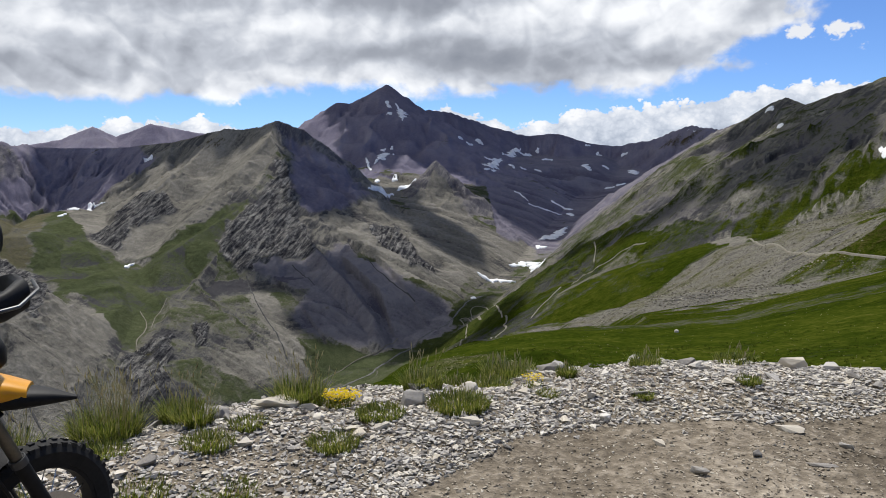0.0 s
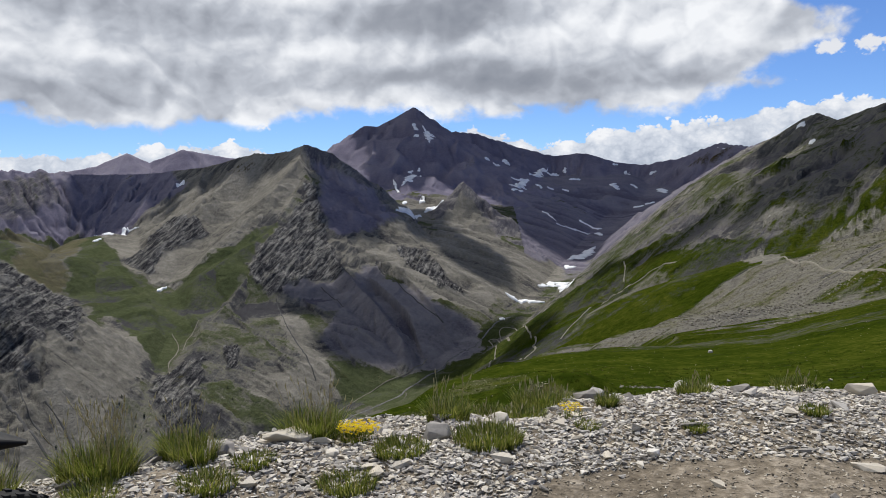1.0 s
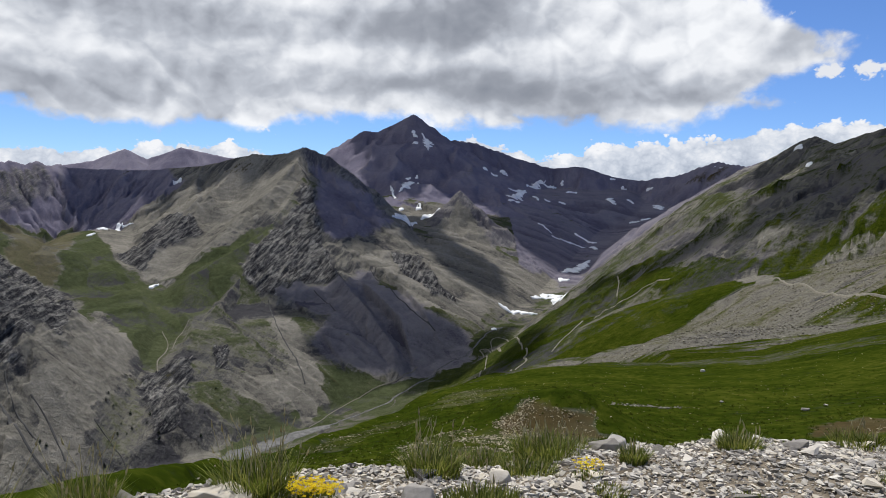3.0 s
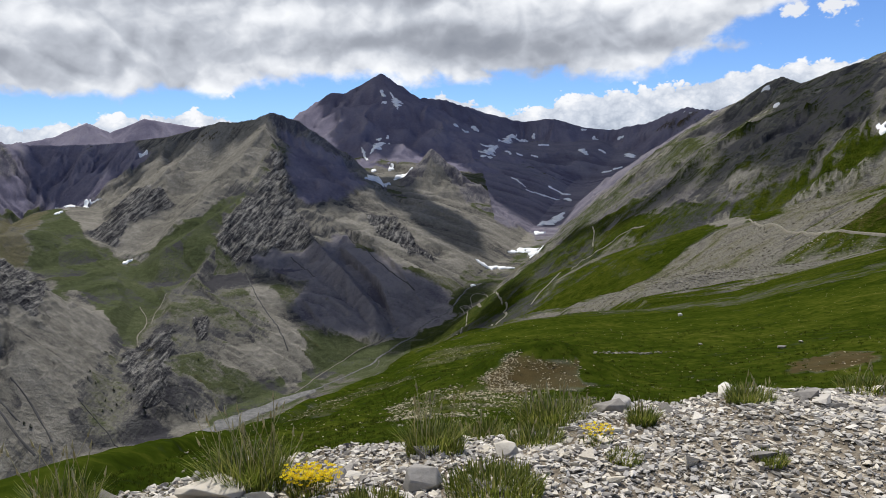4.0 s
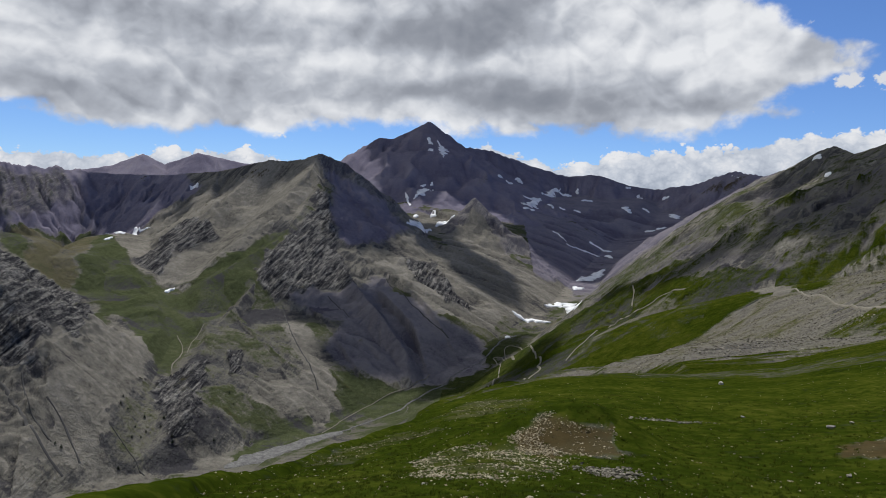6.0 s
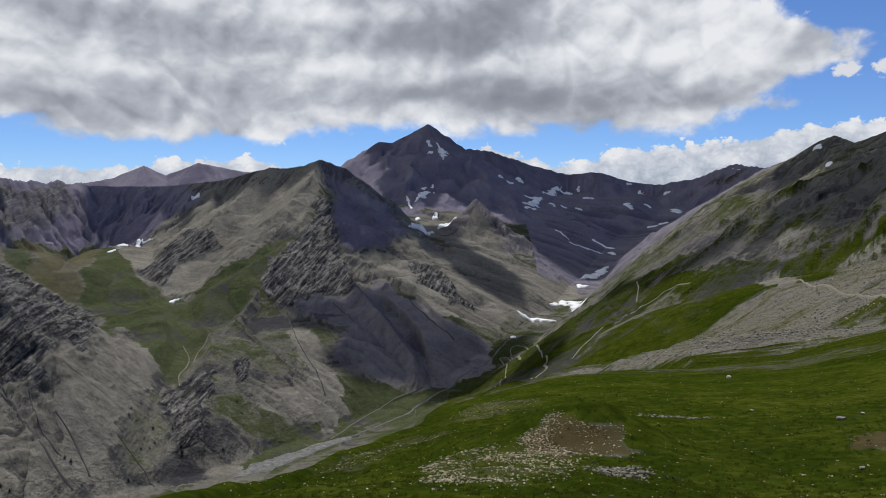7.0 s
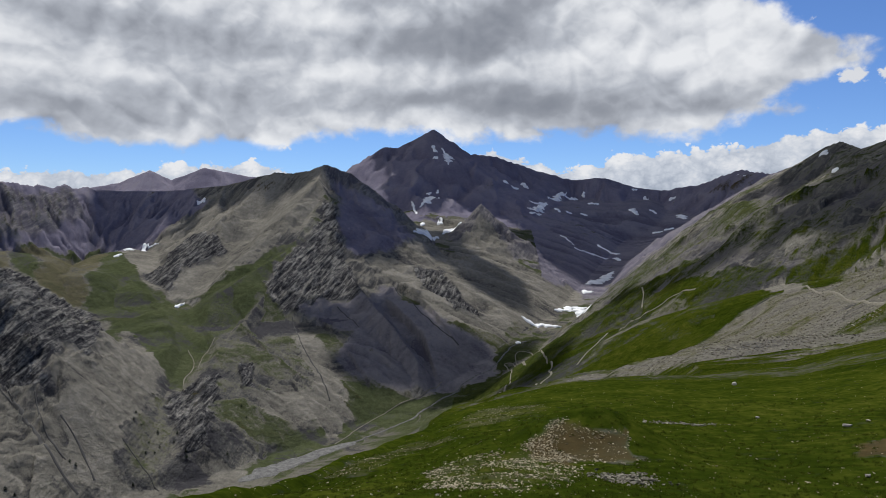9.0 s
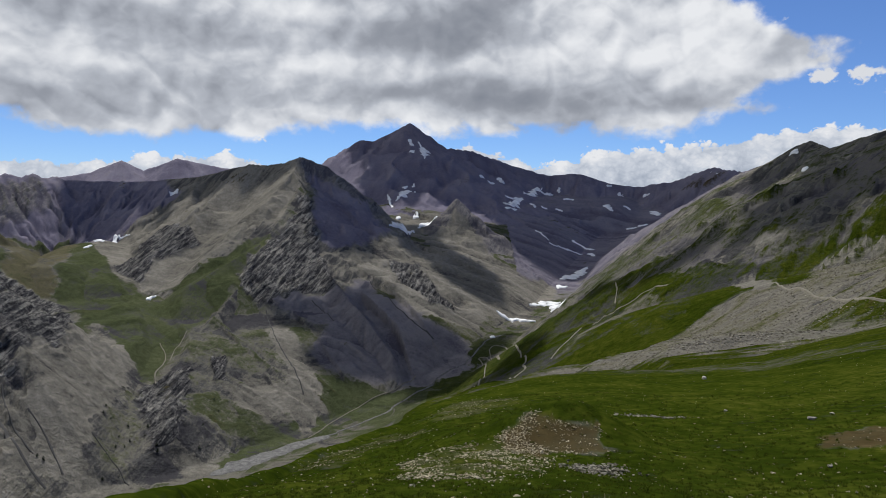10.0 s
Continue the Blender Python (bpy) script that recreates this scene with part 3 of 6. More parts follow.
# snow: spine x, y and half width
SNOW = [
    [(-239, 3126, 7.9), (-224, 3079, 10.4)],
    [(-204, 3113, 5.1), (-179, 3082, 18.2), (-165, 2977, 4.8)],
    [(-229, 3039, 10.6), (-214, 3024, 8.3)],
    [(-251, 2618, 6.4), (-226, 2655, 12.9), (-220, 2765, 16.9), (-183, 2700, 7.4)],
    [(-237, 2789, 9.3), (-223, 2808, 7.7)],
    [(-201, 2806, 5.5), (-199, 2843, 4.2)],
    [(-288, 2684, 2.9), (-256, 2564, 6.7)],
    [(150, 2780, 6.5), (183, 2753, 14.4), (235, 2915, 6.9)],
    [(162, 2841, 4.5), (208, 2857, 10.0), (236, 2926, 4.6)],
    [(252, 3069, 7.2), (315, 3270, 15.1), (364, 3368, 3.5)],
    [(154, 2705, 7.1), (201, 2716, 7.1)],
    [(68, 3027, 15.8), (84, 3019, 15.7)],
    [(148, 3231, 11.2), (176, 3200, 11.1)],
    [(103, 3022, 7.9), (128, 3057, 8.0)],
    [(331, 3302, 8.7), (416, 3358, 8.8)],
    [(440, 3382, 7.5), (443, 3346, 6.0)],
    [(431, 3143, 11.0), (483, 3164, 11.1)],
    [(373, 2927, 7.7), (398, 2905, 7.6)],
    [(598, 3057, 13.5), (609, 2978, 12.4)],
    [(715, 3370, 12.0), (744, 3355, 11.9)],
    [(683, 3081, 11.0), (707, 3059, 10.9)],
    [(671, 3412, 4.5), (698, 3415, 4.5)],
    [(825, 3313, 8.8), (841, 3286, 8.8)],
    [(802, 3056, 16.5), (791, 2943, 15.9)],
    [(678, 2810, 12.6), (713, 2797, 12.5)],
    [(631, 2798, 7.5), (667, 2782, 7.5)],
    [(265, 2875, 7.5), (276, 2800, 7.3)],
    [(309, 2863, 6.0), (333, 2879, 6.0)],
    [(251, 2518, 4.4), (294, 2464, 4.3)],
    [(287, 2408, 3.2), (405, 2432, 4.3)],
    [(381, 2528, 6.7), (455, 2496, 6.6)],
    [(434, 2444, 10.8), (438, 2404, 5.8)],
    [(261, 2002, 14.0), (293, 1992, 14.0)],
    [(280, 2082, 7.4), (314, 2111, 16.7), (351, 2161, 17.1), (390, 2239, 8.0)],
    [(166, 1792, 7.0), (192, 1808, 15.8), (230, 1823, 16.0), (226, 1569, 6.2)],
    [(80, 1674, 3.9), (97, 1667, 8.7), (124, 1669, 8.7), (170, 1644, 3.9)],
    [(-212, 2023, 5.9), (-179, 2091, 14.6), (-151, 2162, 6.8)],
    [(-140, 2205, 7.8), (-122, 2276, 17.8), (-83, 2211, 7.8)],
    [(-231, 2446, 9.6), (-217, 2437, 10.6)],
    [(-175, 2473, 8.6), (-155, 2464, 8.6)],
    [(465, 764, 3.5), (453, 733, 3.1)],
    [(628, 1397, 5.1), (624, 1372, 3.2)],
    [(571, 1234, 3.5), (570, 1211, 3.5)],
    [(1061, 3149, 2.4), (1091, 3094, 5.7)],
    [(60, 1530, 4.3), (72, 1526, 4.2)],
    [(-1107, 2061, 4.0), (-987, 1905, 8.2), (-1001, 2035, 7.3), (-955, 2022, 1.6)],
    [(-979, 1817, 7.2), (-976, 1843, 7.2)],
    [(-672, 1494, 3.8), (-671, 1514, 8.6), (-666, 1530, 3.5)],
    [(-919, 2211, 3.4), (-890, 2210, 8.3)],
]
# tracks, stream and runnels: half width, line
LINES = {
    "upper_track": (0.85, [(287, 664), (246, 536), (238, 493), (227, 447), (210, 378), (218, 349)]),
    "bend_track": (1.3, [(237, 1116), (230, 1063), (224, 1059), (220, 1030)]),
    "ledge_track": (1.1, [(267, 937), (253, 968), (237, 965), (217, 979), (206, 1023), (180, 1013), (141, 870), (126, 843), (112, 818), (99, 793)]),
    "switchback_track": (1.5, [(12, 661), (23, 910), (38, 1164), (43, 1232), (40, 1395), (27, 1406), (52, 1411), (65, 1186), (64, 1242), (56, 1444), (65, 1483), (90, 1461), (93, 1199), (93, 1111), (79, 869), (77, 846), (71, 853), (75, 809), (72, 802), (59, 809), (47, 687)]),
    "valley_path": (0.9, [(-237, 1092), (-215, 1149), (-186, 1210), (-153, 1262), (-115, 1301), (-86, 1344)]),
    "stream": (1.2, [(-494, 1129), (-513, 1170), (-513, 1208), (-525, 1248), (-553, 1286)]),
    "side_stream": (0.9, [(-506, 1215), (-520, 1273), (-516, 1296), (-518, 1324)]),
    "stream_bed": (17, [(-334, 934), (-310, 972), (-292, 996), (-272, 1031), (-244, 1061), (-206, 1099)]),
    "stream_thread": (2.0, [(-215, 1095), (-175, 1131), (-134, 1185), (-101, 1251), (-71, 1300), (-32, 1350), (22, 1413), (50, 1508), (85, 1542)]),
    "runnel_a": (2.4, [(-654, 898), (-637, 896), (-608, 881), (-565, 851), (-527, 827), (-504, 816), (-486, 812)]),
    "runnel_b": (1.6, [(-550, 883), (-533, 876), (-517, 869), (-500, 855), (-481, 839)]),
    "runnel_c": (1.5, [(-413, 1490), (-363, 1361), (-328, 1306), (-294, 1253), (-269, 1204)]),
    "runnel_d": (1.4, [(-328, 1544), (-296, 1516), (-262, 1460)]),
    "runnel_e": (1.8, [(-226, 1675), (-176, 1608), (-139, 1546), (-93, 1492), (-57, 1454)]),
    "runnel_f": (1.3, [(-640, 906), (-606, 879), (-622, 893)]),
    "runnel_g": (1.3, [(-595, 900), (-565, 863), (-532, 840), (-515, 836)]),
    "runnel_h": (1.2, [(-659, 833), (-620, 799), (-578, 765)]),
    "runnel_i": (1.1, [(-487, 919), (-458, 907), (-418, 877)]),
}

# ---- materials ----
def material(name):
    m = bpy.data.materials.new(name)
    m.use_nodes = True
    return m, Nodes(m.node_tree)


def finish(k, colour, rough=0.9, bump=None, distance=0.1, strength=0.6, metal=0.0, spec=0.3):
    b = k.node("ShaderNodeBsdfPrincipled", {"Base Color": colour if hasattr(colour, "is_output") else (*colour, 1), "Roughness": rough, "Metallic": metal, "Specular IOR Level": spec})
    if bump is not None:
        n = k.node("ShaderNodeBump", {"Height": bump, "Distance": distance, "Strength": strength})
        k.plug(b.inputs["Normal"], n.outputs[0])
    k.node("ShaderNodeOutputMaterial", {"Surface": b.outputs[0]})


def land_material():
    m, k = material("mountain_land")
    place = k.node("ShaderNodeTexCoord").outputs["Object"]
    stone = k.noise(place, 14.0, 3, 0.6)          # pebbles by the road
    fine = k.noise(place, 0.9, 5, 0.65)           # tussocks and boulders
    rubble = k.noise(place, 0.30, 4, 0.7)         # crags and blocks
    mid = k.noise(place, 0.10, 6, 0.65)           # patches of some ten metres
    wide = k.noise(place, 0.011, 5, 0.55)         # whole slopes
    axes = [k.node("ShaderNodeVectorMath", {0: place, 1: v}, operation="DOT_PRODUCT").outputs["Value"] for v in ((0.11, 0.02, -0.10), (0.010, 0.012, 0.012), (0.0, 0.02, 0.0))]
    layers = k.node("ShaderNodeCombineXYZ", {"X": axes[0], "Y": axes[1], "Z": axes[2]}).outputs[0]
    beds = k.noise(layers, 1.0, 6, 0.68, 0.5)     # steeply tilted beds in the rock
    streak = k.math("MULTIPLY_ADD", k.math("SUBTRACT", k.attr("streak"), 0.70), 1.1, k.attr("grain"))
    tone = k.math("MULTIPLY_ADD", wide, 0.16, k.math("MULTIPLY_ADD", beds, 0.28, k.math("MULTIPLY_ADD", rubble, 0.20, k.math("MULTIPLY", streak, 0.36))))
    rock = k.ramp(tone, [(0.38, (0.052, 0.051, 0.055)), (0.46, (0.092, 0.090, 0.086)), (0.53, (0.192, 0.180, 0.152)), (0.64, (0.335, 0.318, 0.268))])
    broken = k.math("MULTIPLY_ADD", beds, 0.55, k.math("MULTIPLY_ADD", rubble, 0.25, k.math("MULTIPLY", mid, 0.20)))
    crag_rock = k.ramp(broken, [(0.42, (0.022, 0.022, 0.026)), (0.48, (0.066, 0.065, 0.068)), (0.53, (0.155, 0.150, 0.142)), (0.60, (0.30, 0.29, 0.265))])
    # slate rock, lifted and blued so that its colour carries distance haze
    hazy_slate = k.ramp(k.math("MULTIPLY_ADD", rubble, 0.22, k.math("MULTIPLY_ADD", streak, 0.33, k.math("MULTIPLY_ADD", wide, 0.25, k.math("MULTIPLY", mid, 0.20)))), [(0.36, (0.112, 0.104, 0.144)), (0.5, (0.164, 0.152, 0.196)), (0.66, (0.235, 0.219, 0.262))])
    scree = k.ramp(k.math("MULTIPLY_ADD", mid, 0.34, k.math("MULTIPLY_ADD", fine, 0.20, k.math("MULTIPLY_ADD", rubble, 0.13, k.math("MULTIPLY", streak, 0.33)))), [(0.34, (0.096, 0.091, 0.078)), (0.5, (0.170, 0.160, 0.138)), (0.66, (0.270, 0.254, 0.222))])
    tuft = k.math("MULTIPLY_ADD", fine, 0.40, k.math("MULTIPLY_ADD", mid, 0.34, k.math("MULTIPLY", wide, 0.26)))
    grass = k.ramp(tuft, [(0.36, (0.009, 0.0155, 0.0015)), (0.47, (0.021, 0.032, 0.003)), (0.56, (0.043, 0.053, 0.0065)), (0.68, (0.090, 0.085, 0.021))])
    # sparser far grass, greyed because distance haze is put into its colour
    hazy_thin_grass = k.ramp(tuft, [(0.36, (0.030, 0.038, 0.018)), (0.48, (0.052, 0.063, 0.030)), (0.58, (0.080, 0.088, 0.047)), (0.70, (0.135, 0.132, 0.078))])
    grass = k.mix(k.attr("lush_clear"), hazy_thin_grass, grass)
    dry = k.ramp(tuft, [(0.36, (0.052, 0.049, 0.028)), (0.52, (0.104, 0.096, 0.058)), (0.68, (0.170, 0.154, 0.104))])
    soil = k.ramp(tuft, [(0.36, (0.026, 0.019, 0.008)), (0.52, (0.058, 0.043, 0.020)), (0.68, (0.11, 0.086, 0.046))])
    spot = k.math("SUBTRACT", k.math("MULTIPLY_ADD", fine, 0.15, k.math("MULTIPLY_ADD", mid, 0.25, k.math("MULTIPLY_ADD", rubble, 0.20, k.math("MULTIPLY", streak, 0.40)))), 0.5)
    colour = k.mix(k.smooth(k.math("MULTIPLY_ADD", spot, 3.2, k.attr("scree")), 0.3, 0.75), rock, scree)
    colour = k.mix(k.attr("hazy_slate"), colour, hazy_slate)
    colour = k.mix(k.smooth(k.math("MULTIPLY_ADD", spot, 2.2, k.attr("dry")), 0.3, 0.75), colour, dry)
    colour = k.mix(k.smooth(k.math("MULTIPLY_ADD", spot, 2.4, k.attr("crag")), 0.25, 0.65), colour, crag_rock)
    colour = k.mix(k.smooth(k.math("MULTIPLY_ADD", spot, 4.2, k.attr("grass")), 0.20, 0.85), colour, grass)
    colour = k.mix(k.smooth(k.math("MULTIPLY_ADD", spot, 3.0, k.attr("earth")), 0.2, 0.8), colour, soil)
    grit = k.math("MULTIPLY_ADD", stone, 0.55, k.math("MULTIPLY", fine, 0.45))
    road = k.ramp(grit, [(0.34, (0.070, 0.058, 0.044)), (0.5, (0.170, 0.143, 0.110)), (0.66, (0.34, 0.295, 0.235))])
    colour = k.mix(k.attr("gravel"), colour, road)
    rough_ground = k.math("MULTIPLY_ADD", beds, 9.0, k.math("MULTIPLY_ADD", mid, 12.0, k.math("MULTIPLY", rubble, 6.0)))
    even_ground = k.math("MULTIPLY_ADD", mid, 4.2, k.math("MULTIPLY_ADD", rubble, 1.5, k.math("MULTIPLY", fine, 0.4)))
    share = k.math("MULTIPLY_ADD", k.attr("crag"), 0.8, 0.2)
    far_bump = k.math("ADD", k.math("MULTIPLY", rough_ground, share), k.math("MULTIPLY", even_ground, k.math("SUBTRACT", 1.0, share)))
    near_bump = k.math("MULTIPLY_ADD", stone, 0.05, k.math("MULTIPLY", fine, 0.06))
    near = k.attr("close")
    bump = k.math("ADD", k.math("MULTIPLY", far_bump, k.math("SUBTRACT", 1.0, near)), k.math("MULTIPLY", near_bump, near))
    finish(k, colour, 1.0, bump, 1.0, 0.85, spec=0.0)
    return m


LAND = land_material()


def simple(name, dark, light, scale, rough=0.9, bump=0.05, spec=0.3, metal=0.0, detail=6):
    """A material with two scales of variation between two colours."""
    m, k = material(name)
    place = k.node("ShaderNodeTexCoord").outputs["Object"]
    a, b = k.noise(place, scale, detail, 0.6), k.noise(place, scale * 6, 4, 0.6)
    v = k.math("MULTIPLY_ADD", a, 0.6, k.math("MULTIPLY", b, 0.4))
    finish(k, k.ramp(v, [(0.33, dark), (0.67, light)]), rough, v, bump, 0.5, metal, spec)
    return m


SNOW_MAT = simple("old_snow", (0.55, 0.57, 0.60), (0.86, 0.87, 0.88), 0.05, 0.6, 0.4)
TRACK_MAT = simple("track_gravel", (0.12, 0.111, 0.088), (0.23, 0.213, 0.176), 0.12, 0.95, 0.2, 0.1)
BED_MAT = simple("stream_gravel", (0.045, 0.045, 0.047), (0.19, 0.187, 0.18), 0.16, 0.9, 0.3, 0.2)
RUNNEL_MAT = simple("dark_runnel", (0.028, 0.028, 0.030), (0.06, 0.058, 0.056), 0.12, 0.8, 0.3, 0.3)
CLOUD_MAT = simple("cloud_white", (0.78, 0.78, 0.79), (0.90, 0.90, 0.90), 0.01, 1.0, 2.0, 0.0)

# how readily grass grows on each form
GREEN = {"near": 1.0, "main_massif": -1.0, "main_spur": -1.0, "front_mountain": -0.50, "front_rib": -0.45, "green_spur": 0.0, "buttress": -0.02, "left_crest": -0.35,
         "bowl_rib": -0.35, "left_far_ridge": -0.7, "pointed_hills": -0.9, "left_cliff": -0.28, "hanging_valley": 0.25, "hanging_shelf": 0.05, "valley_floor": 0.55,
         "right_crest": -0.05, "right_rib": 0.0, "track_shoulder": 0.45, "scree_apron": 0.45, "foot": 0.10}


# what each kind of cover makes of the land: grass, scree, haze-tinted slate, dry grass, crag, bare earth
KINDS = {"grass": (0.95, 0.6, 0.0, 0.15, 0.0, 0.0), "thin": (0.50, 0.6, 0.0, 0.35, 0.25, 0.0), "stony": (0.58, 1.0, 0.0, 0.0, 0.0, 0.0), "dry": (0.14, 0.8, 0.0, 0.70, 0.05, 0.0),
         "scree": (-0.35, 1.0, 0.0, -0.25, 0.0, 0.0), "hazy_slate": (-0.5, 0.8, 0.95, -0.5, 0.0, 0.0), "crag": (-0.05, 0.15, 0.1, -0.3, 1.0, 0.0), "ribbed": (0.12, 0.4, 0.55, -0.2, 0.35, 0.0), "grey": (0.60, 0.9, 0.22, 0.15, 0.15, 0.0), "shale": (-0.4, 0.9, 0.50, -0.4, 0.0, 0.0), "rubble": (0.32, 1.0, 0.0, 0.50, 0.0, 0.0),
         "turf": (0.66, 0.5, 0.0, 1.0, 0.0, 0.22), "earth": (0.50, 0.5, 0.0, 1.0, 0.0, 0.68)}


def downhill_grain(z, rs, turn, seed, reach=16, stride=0.0042):
    """Random grain drawn out along the fall line of a polar grid of heights, about -2 to 2."""
    soft = z.copy()
    for _ in range(6):
        soft[1:-1] = 0.25 * soft[:-2] + 0.5 * soft[1:-1] + 0.25 * soft[2:]
        soft[:, 1:-1] = 0.25 * soft[:, :-2] + 0.5 * soft[:, 1:-1] + 0.25 * soft[:, 2:]
    gr, ga = np.gradient(soft, rs, axis=1), np.gradient(soft, axis=0) / (rs * turn)
    size = np.hypot(gr, ga) + 1e-6
    ga, gr = ga / size, gr / size
    rows = np.gradient(rs)
    grain = np.random.default_rng(seed).normal(size=z.shape)
    for _ in range(2):
        grain[1:-1] = 0.25 * grain[:-2] + 0.5 * grain[1:-1] + 0.25 * grain[2:]
    i0, j0 = np.meshgrid(np.arange(z.shape[0], dtype=float), np.arange(z.shape[1], dtype=float), indexing="ij")
    total = grain.copy()
    for way in (-1, 1):
        i, j = i0.copy(), j0.copy()
        for _ in range(reach):
            a, b = np.clip(i + 0.5, 0, z.shape[0] - 1).astype(int), np.clip(j + 0.5, 0, z.shape[1] - 1).astype(int)
            i += way * ga[a, b] * stride / turn
            j += way * gr[a, b] * stride * rs[b] / rows[b]
            a, b = np.clip(i + 0.5, 0, z.shape[0] - 1).astype(int), np.clip(j + 0.5, 0, z.shape[1] - 1).astype(int)
            total += grain[a, b]
    return total / total.std()


def build_land():
    """One sheet round the road, with finer steps where the view goes, out to the farthest hills."""
    azs = np.concatenate([np.linspace(-40.5, 35, 980), np.linspace(35, 319.5, 80)[1:-1]])
    rs = np.concatenate([np.geomspace(1.2, 160, 250)[:-1], np.geomspace(160, 900, 170)[:-1], np.geomspace(900, 2700, 400)[:-1], np.geomspace(2700, 4650, 110)])
    a, r = np.meshgrid(np.radians(azs), rs, indexing="ij")
    x, y = r * np.sin(a), r * np.cos(a)
    z, owner, streak = land(x.ravel(), y.ravel())
    x, y = x.ravel(), y.ravel()
    na, nr = len(azs), len(rs)
    # gullies and runs of stone down the far slopes
    first, seen = int(np.searchsorted(rs, 230)), 980
    grain = np.zeros((na, nr))
    grain[:seen, first:] = downhill_grain(z.reshape(na, nr)[:seen, first:], rs[first:], radians(75.5 / 979), 5) + 0.7 * downhill_grain(z.reshape(na, nr)[:seen, first:], rs[first:], radians(75.5 / 979), 6, 44)
    grain = np.clip(grain.ravel() / 1.2, -2.4, 2.4)
    grain = grain * np.abs(grain) ** 0.5 * np.clip(0.55 + 0.9 * fractal(x / 130, y / 130, 3, 141), 0.1, 1.2)
    z = z + 0.00022 * np.hypot(x, y) * grain * (owner != -1)
    co = np.stack([x, y, z], 1)
    co = np.vstack([co, [[0, 0, float(near_land(np.array([0.0]), np.array([0.0]))[0])]]])
    i, j = np.meshgrid(np.arange(na), np.arange(nr - 1), indexing="ij")
    i2 = (i + 1) % na
    quads = np.stack([i * nr + j, i2 * nr + j, i2 * nr + j + 1, i * nr + j + 1], -1).reshape(-1, 4)
    ring = np.arange(na)
    tris = np.stack([ring * nr, np.full(na, na * nr), ((ring + 1) % na) * nr], 1)
    me = bpy.data.meshes.new("ground")
    me.vertices.add(len(co))
    me.vertices.foreach_set("co", co.astype(np.float32).ravel())
    loops = np.concatenate([quads.ravel(), tris.ravel()]).astype(np.int32)
    me.loops.add(len(loops))
    me.loops.foreach_set("vertex_index", loops)
    starts = np.concatenate([np.arange(len(quads)) * 4, len(quads) * 4 + np.arange(len(tris)) * 3]).astype(np.int32)
    me.polygons.add(len(starts))
    me.polygons.foreach_set("loop_start", starts)
    me.update(calc_edges=True)
    me.polygons.foreach_set("use_smooth", np.ones(len(starts), bool))
    # what covers the land
    zz, rr = z.reshape(na, nr), r
    drdz = np.gradient(zz, axis=1) / np.gradient(rr, axis=1)
    dadz = np.gradient(zz, axis=0) / (rr * np.gradient(np.radians(azs))[:, None] + 1e-6)
    slope = np.hypot(drdz, dadz).ravel()
    bias = np.array([GREEN[n] for n in RIDGE_NAMES] + [GREEN["foot"], GREEN["near"]])[owner]
    patch = fractal(x / 120, y / 120, 4, 71)
    near = owner == -1
    dist = np.hypot(x, y)
    head = np.where(~near & (x > 150), step(dist, 1750, 2050), 0)      # bare slate at the valley's head, with its haze tint
    # far ridges that take the slate colour with haze painted in
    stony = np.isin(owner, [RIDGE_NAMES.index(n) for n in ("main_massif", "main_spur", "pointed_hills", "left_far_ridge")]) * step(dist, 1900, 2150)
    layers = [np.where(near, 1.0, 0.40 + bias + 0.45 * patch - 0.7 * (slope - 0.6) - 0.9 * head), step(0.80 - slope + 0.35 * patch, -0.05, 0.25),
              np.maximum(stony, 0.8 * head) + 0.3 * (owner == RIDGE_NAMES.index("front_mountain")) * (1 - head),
              np.where(near, -0.3, 0.25 + 0.5 * fractal(x / 90, y / 90, 4, 81) + 0.5 * bias - 0.9 * head), np.where(near, 0.0, 0.30 * (1 - head) * (1 - stony)), np.zeros(x.shape)]
    green_side = (x > -70) & (dist < 1350) & ~near & (z < -60)      # the meadow's lower slopes
    for i, goal in ((0, 0.95), (2, 0.0), (3, 0.1), (4, 0.0)):
        layers[i] = np.where(green_side, goal, layers[i])
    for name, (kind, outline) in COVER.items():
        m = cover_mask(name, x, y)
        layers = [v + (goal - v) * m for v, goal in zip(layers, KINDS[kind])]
    grass, scree, hazy_slate, dry, crag, earth = layers
    lip = np.interp(np.degrees(np.arctan2(x, y)), *np.array(LIP, float).T)
    gravel = np.where(dist < 40, 1 - step(dist - lip + 0.8 * fractal(x, y, 3, 77), -0.2, 0.7), 0)
    close = 1 - step(dist, 60, 220)
    # near grass stays lush; with distance it takes the painted haze
    lush_clear = np.where(x > -60, 1 - step(dist, 900, 1900), 0)
    for name, v in (("grass", np.clip(grass, -0.5, 1.2)), ("scree", np.clip(scree, 0, 1)), ("dry", np.clip(dry, -0.5, 1)), ("gravel", gravel), ("close", close), ("lush_clear", lush_clear), ("hazy_slate", np.clip(hazy_slate, 0, 1)), ("streak", streak), ("grain", 0.5 + 0.10 * grain), ("crag", np.clip(crag, 0, 1)), ("earth", earth)):
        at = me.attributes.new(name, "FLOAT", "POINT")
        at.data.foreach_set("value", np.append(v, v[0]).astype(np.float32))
    me.materials.append(LAND)
    return tagged(new("ground", me), "mountain land of grass, scree and grey rock", "ground", kind="structure")


ground = build_land()


def height(x, y):
    return land(np.atleast_1d(np.asarray(x, float)).copy(), np.atleast_1d(np.asarray(y, float)).copy())[0]


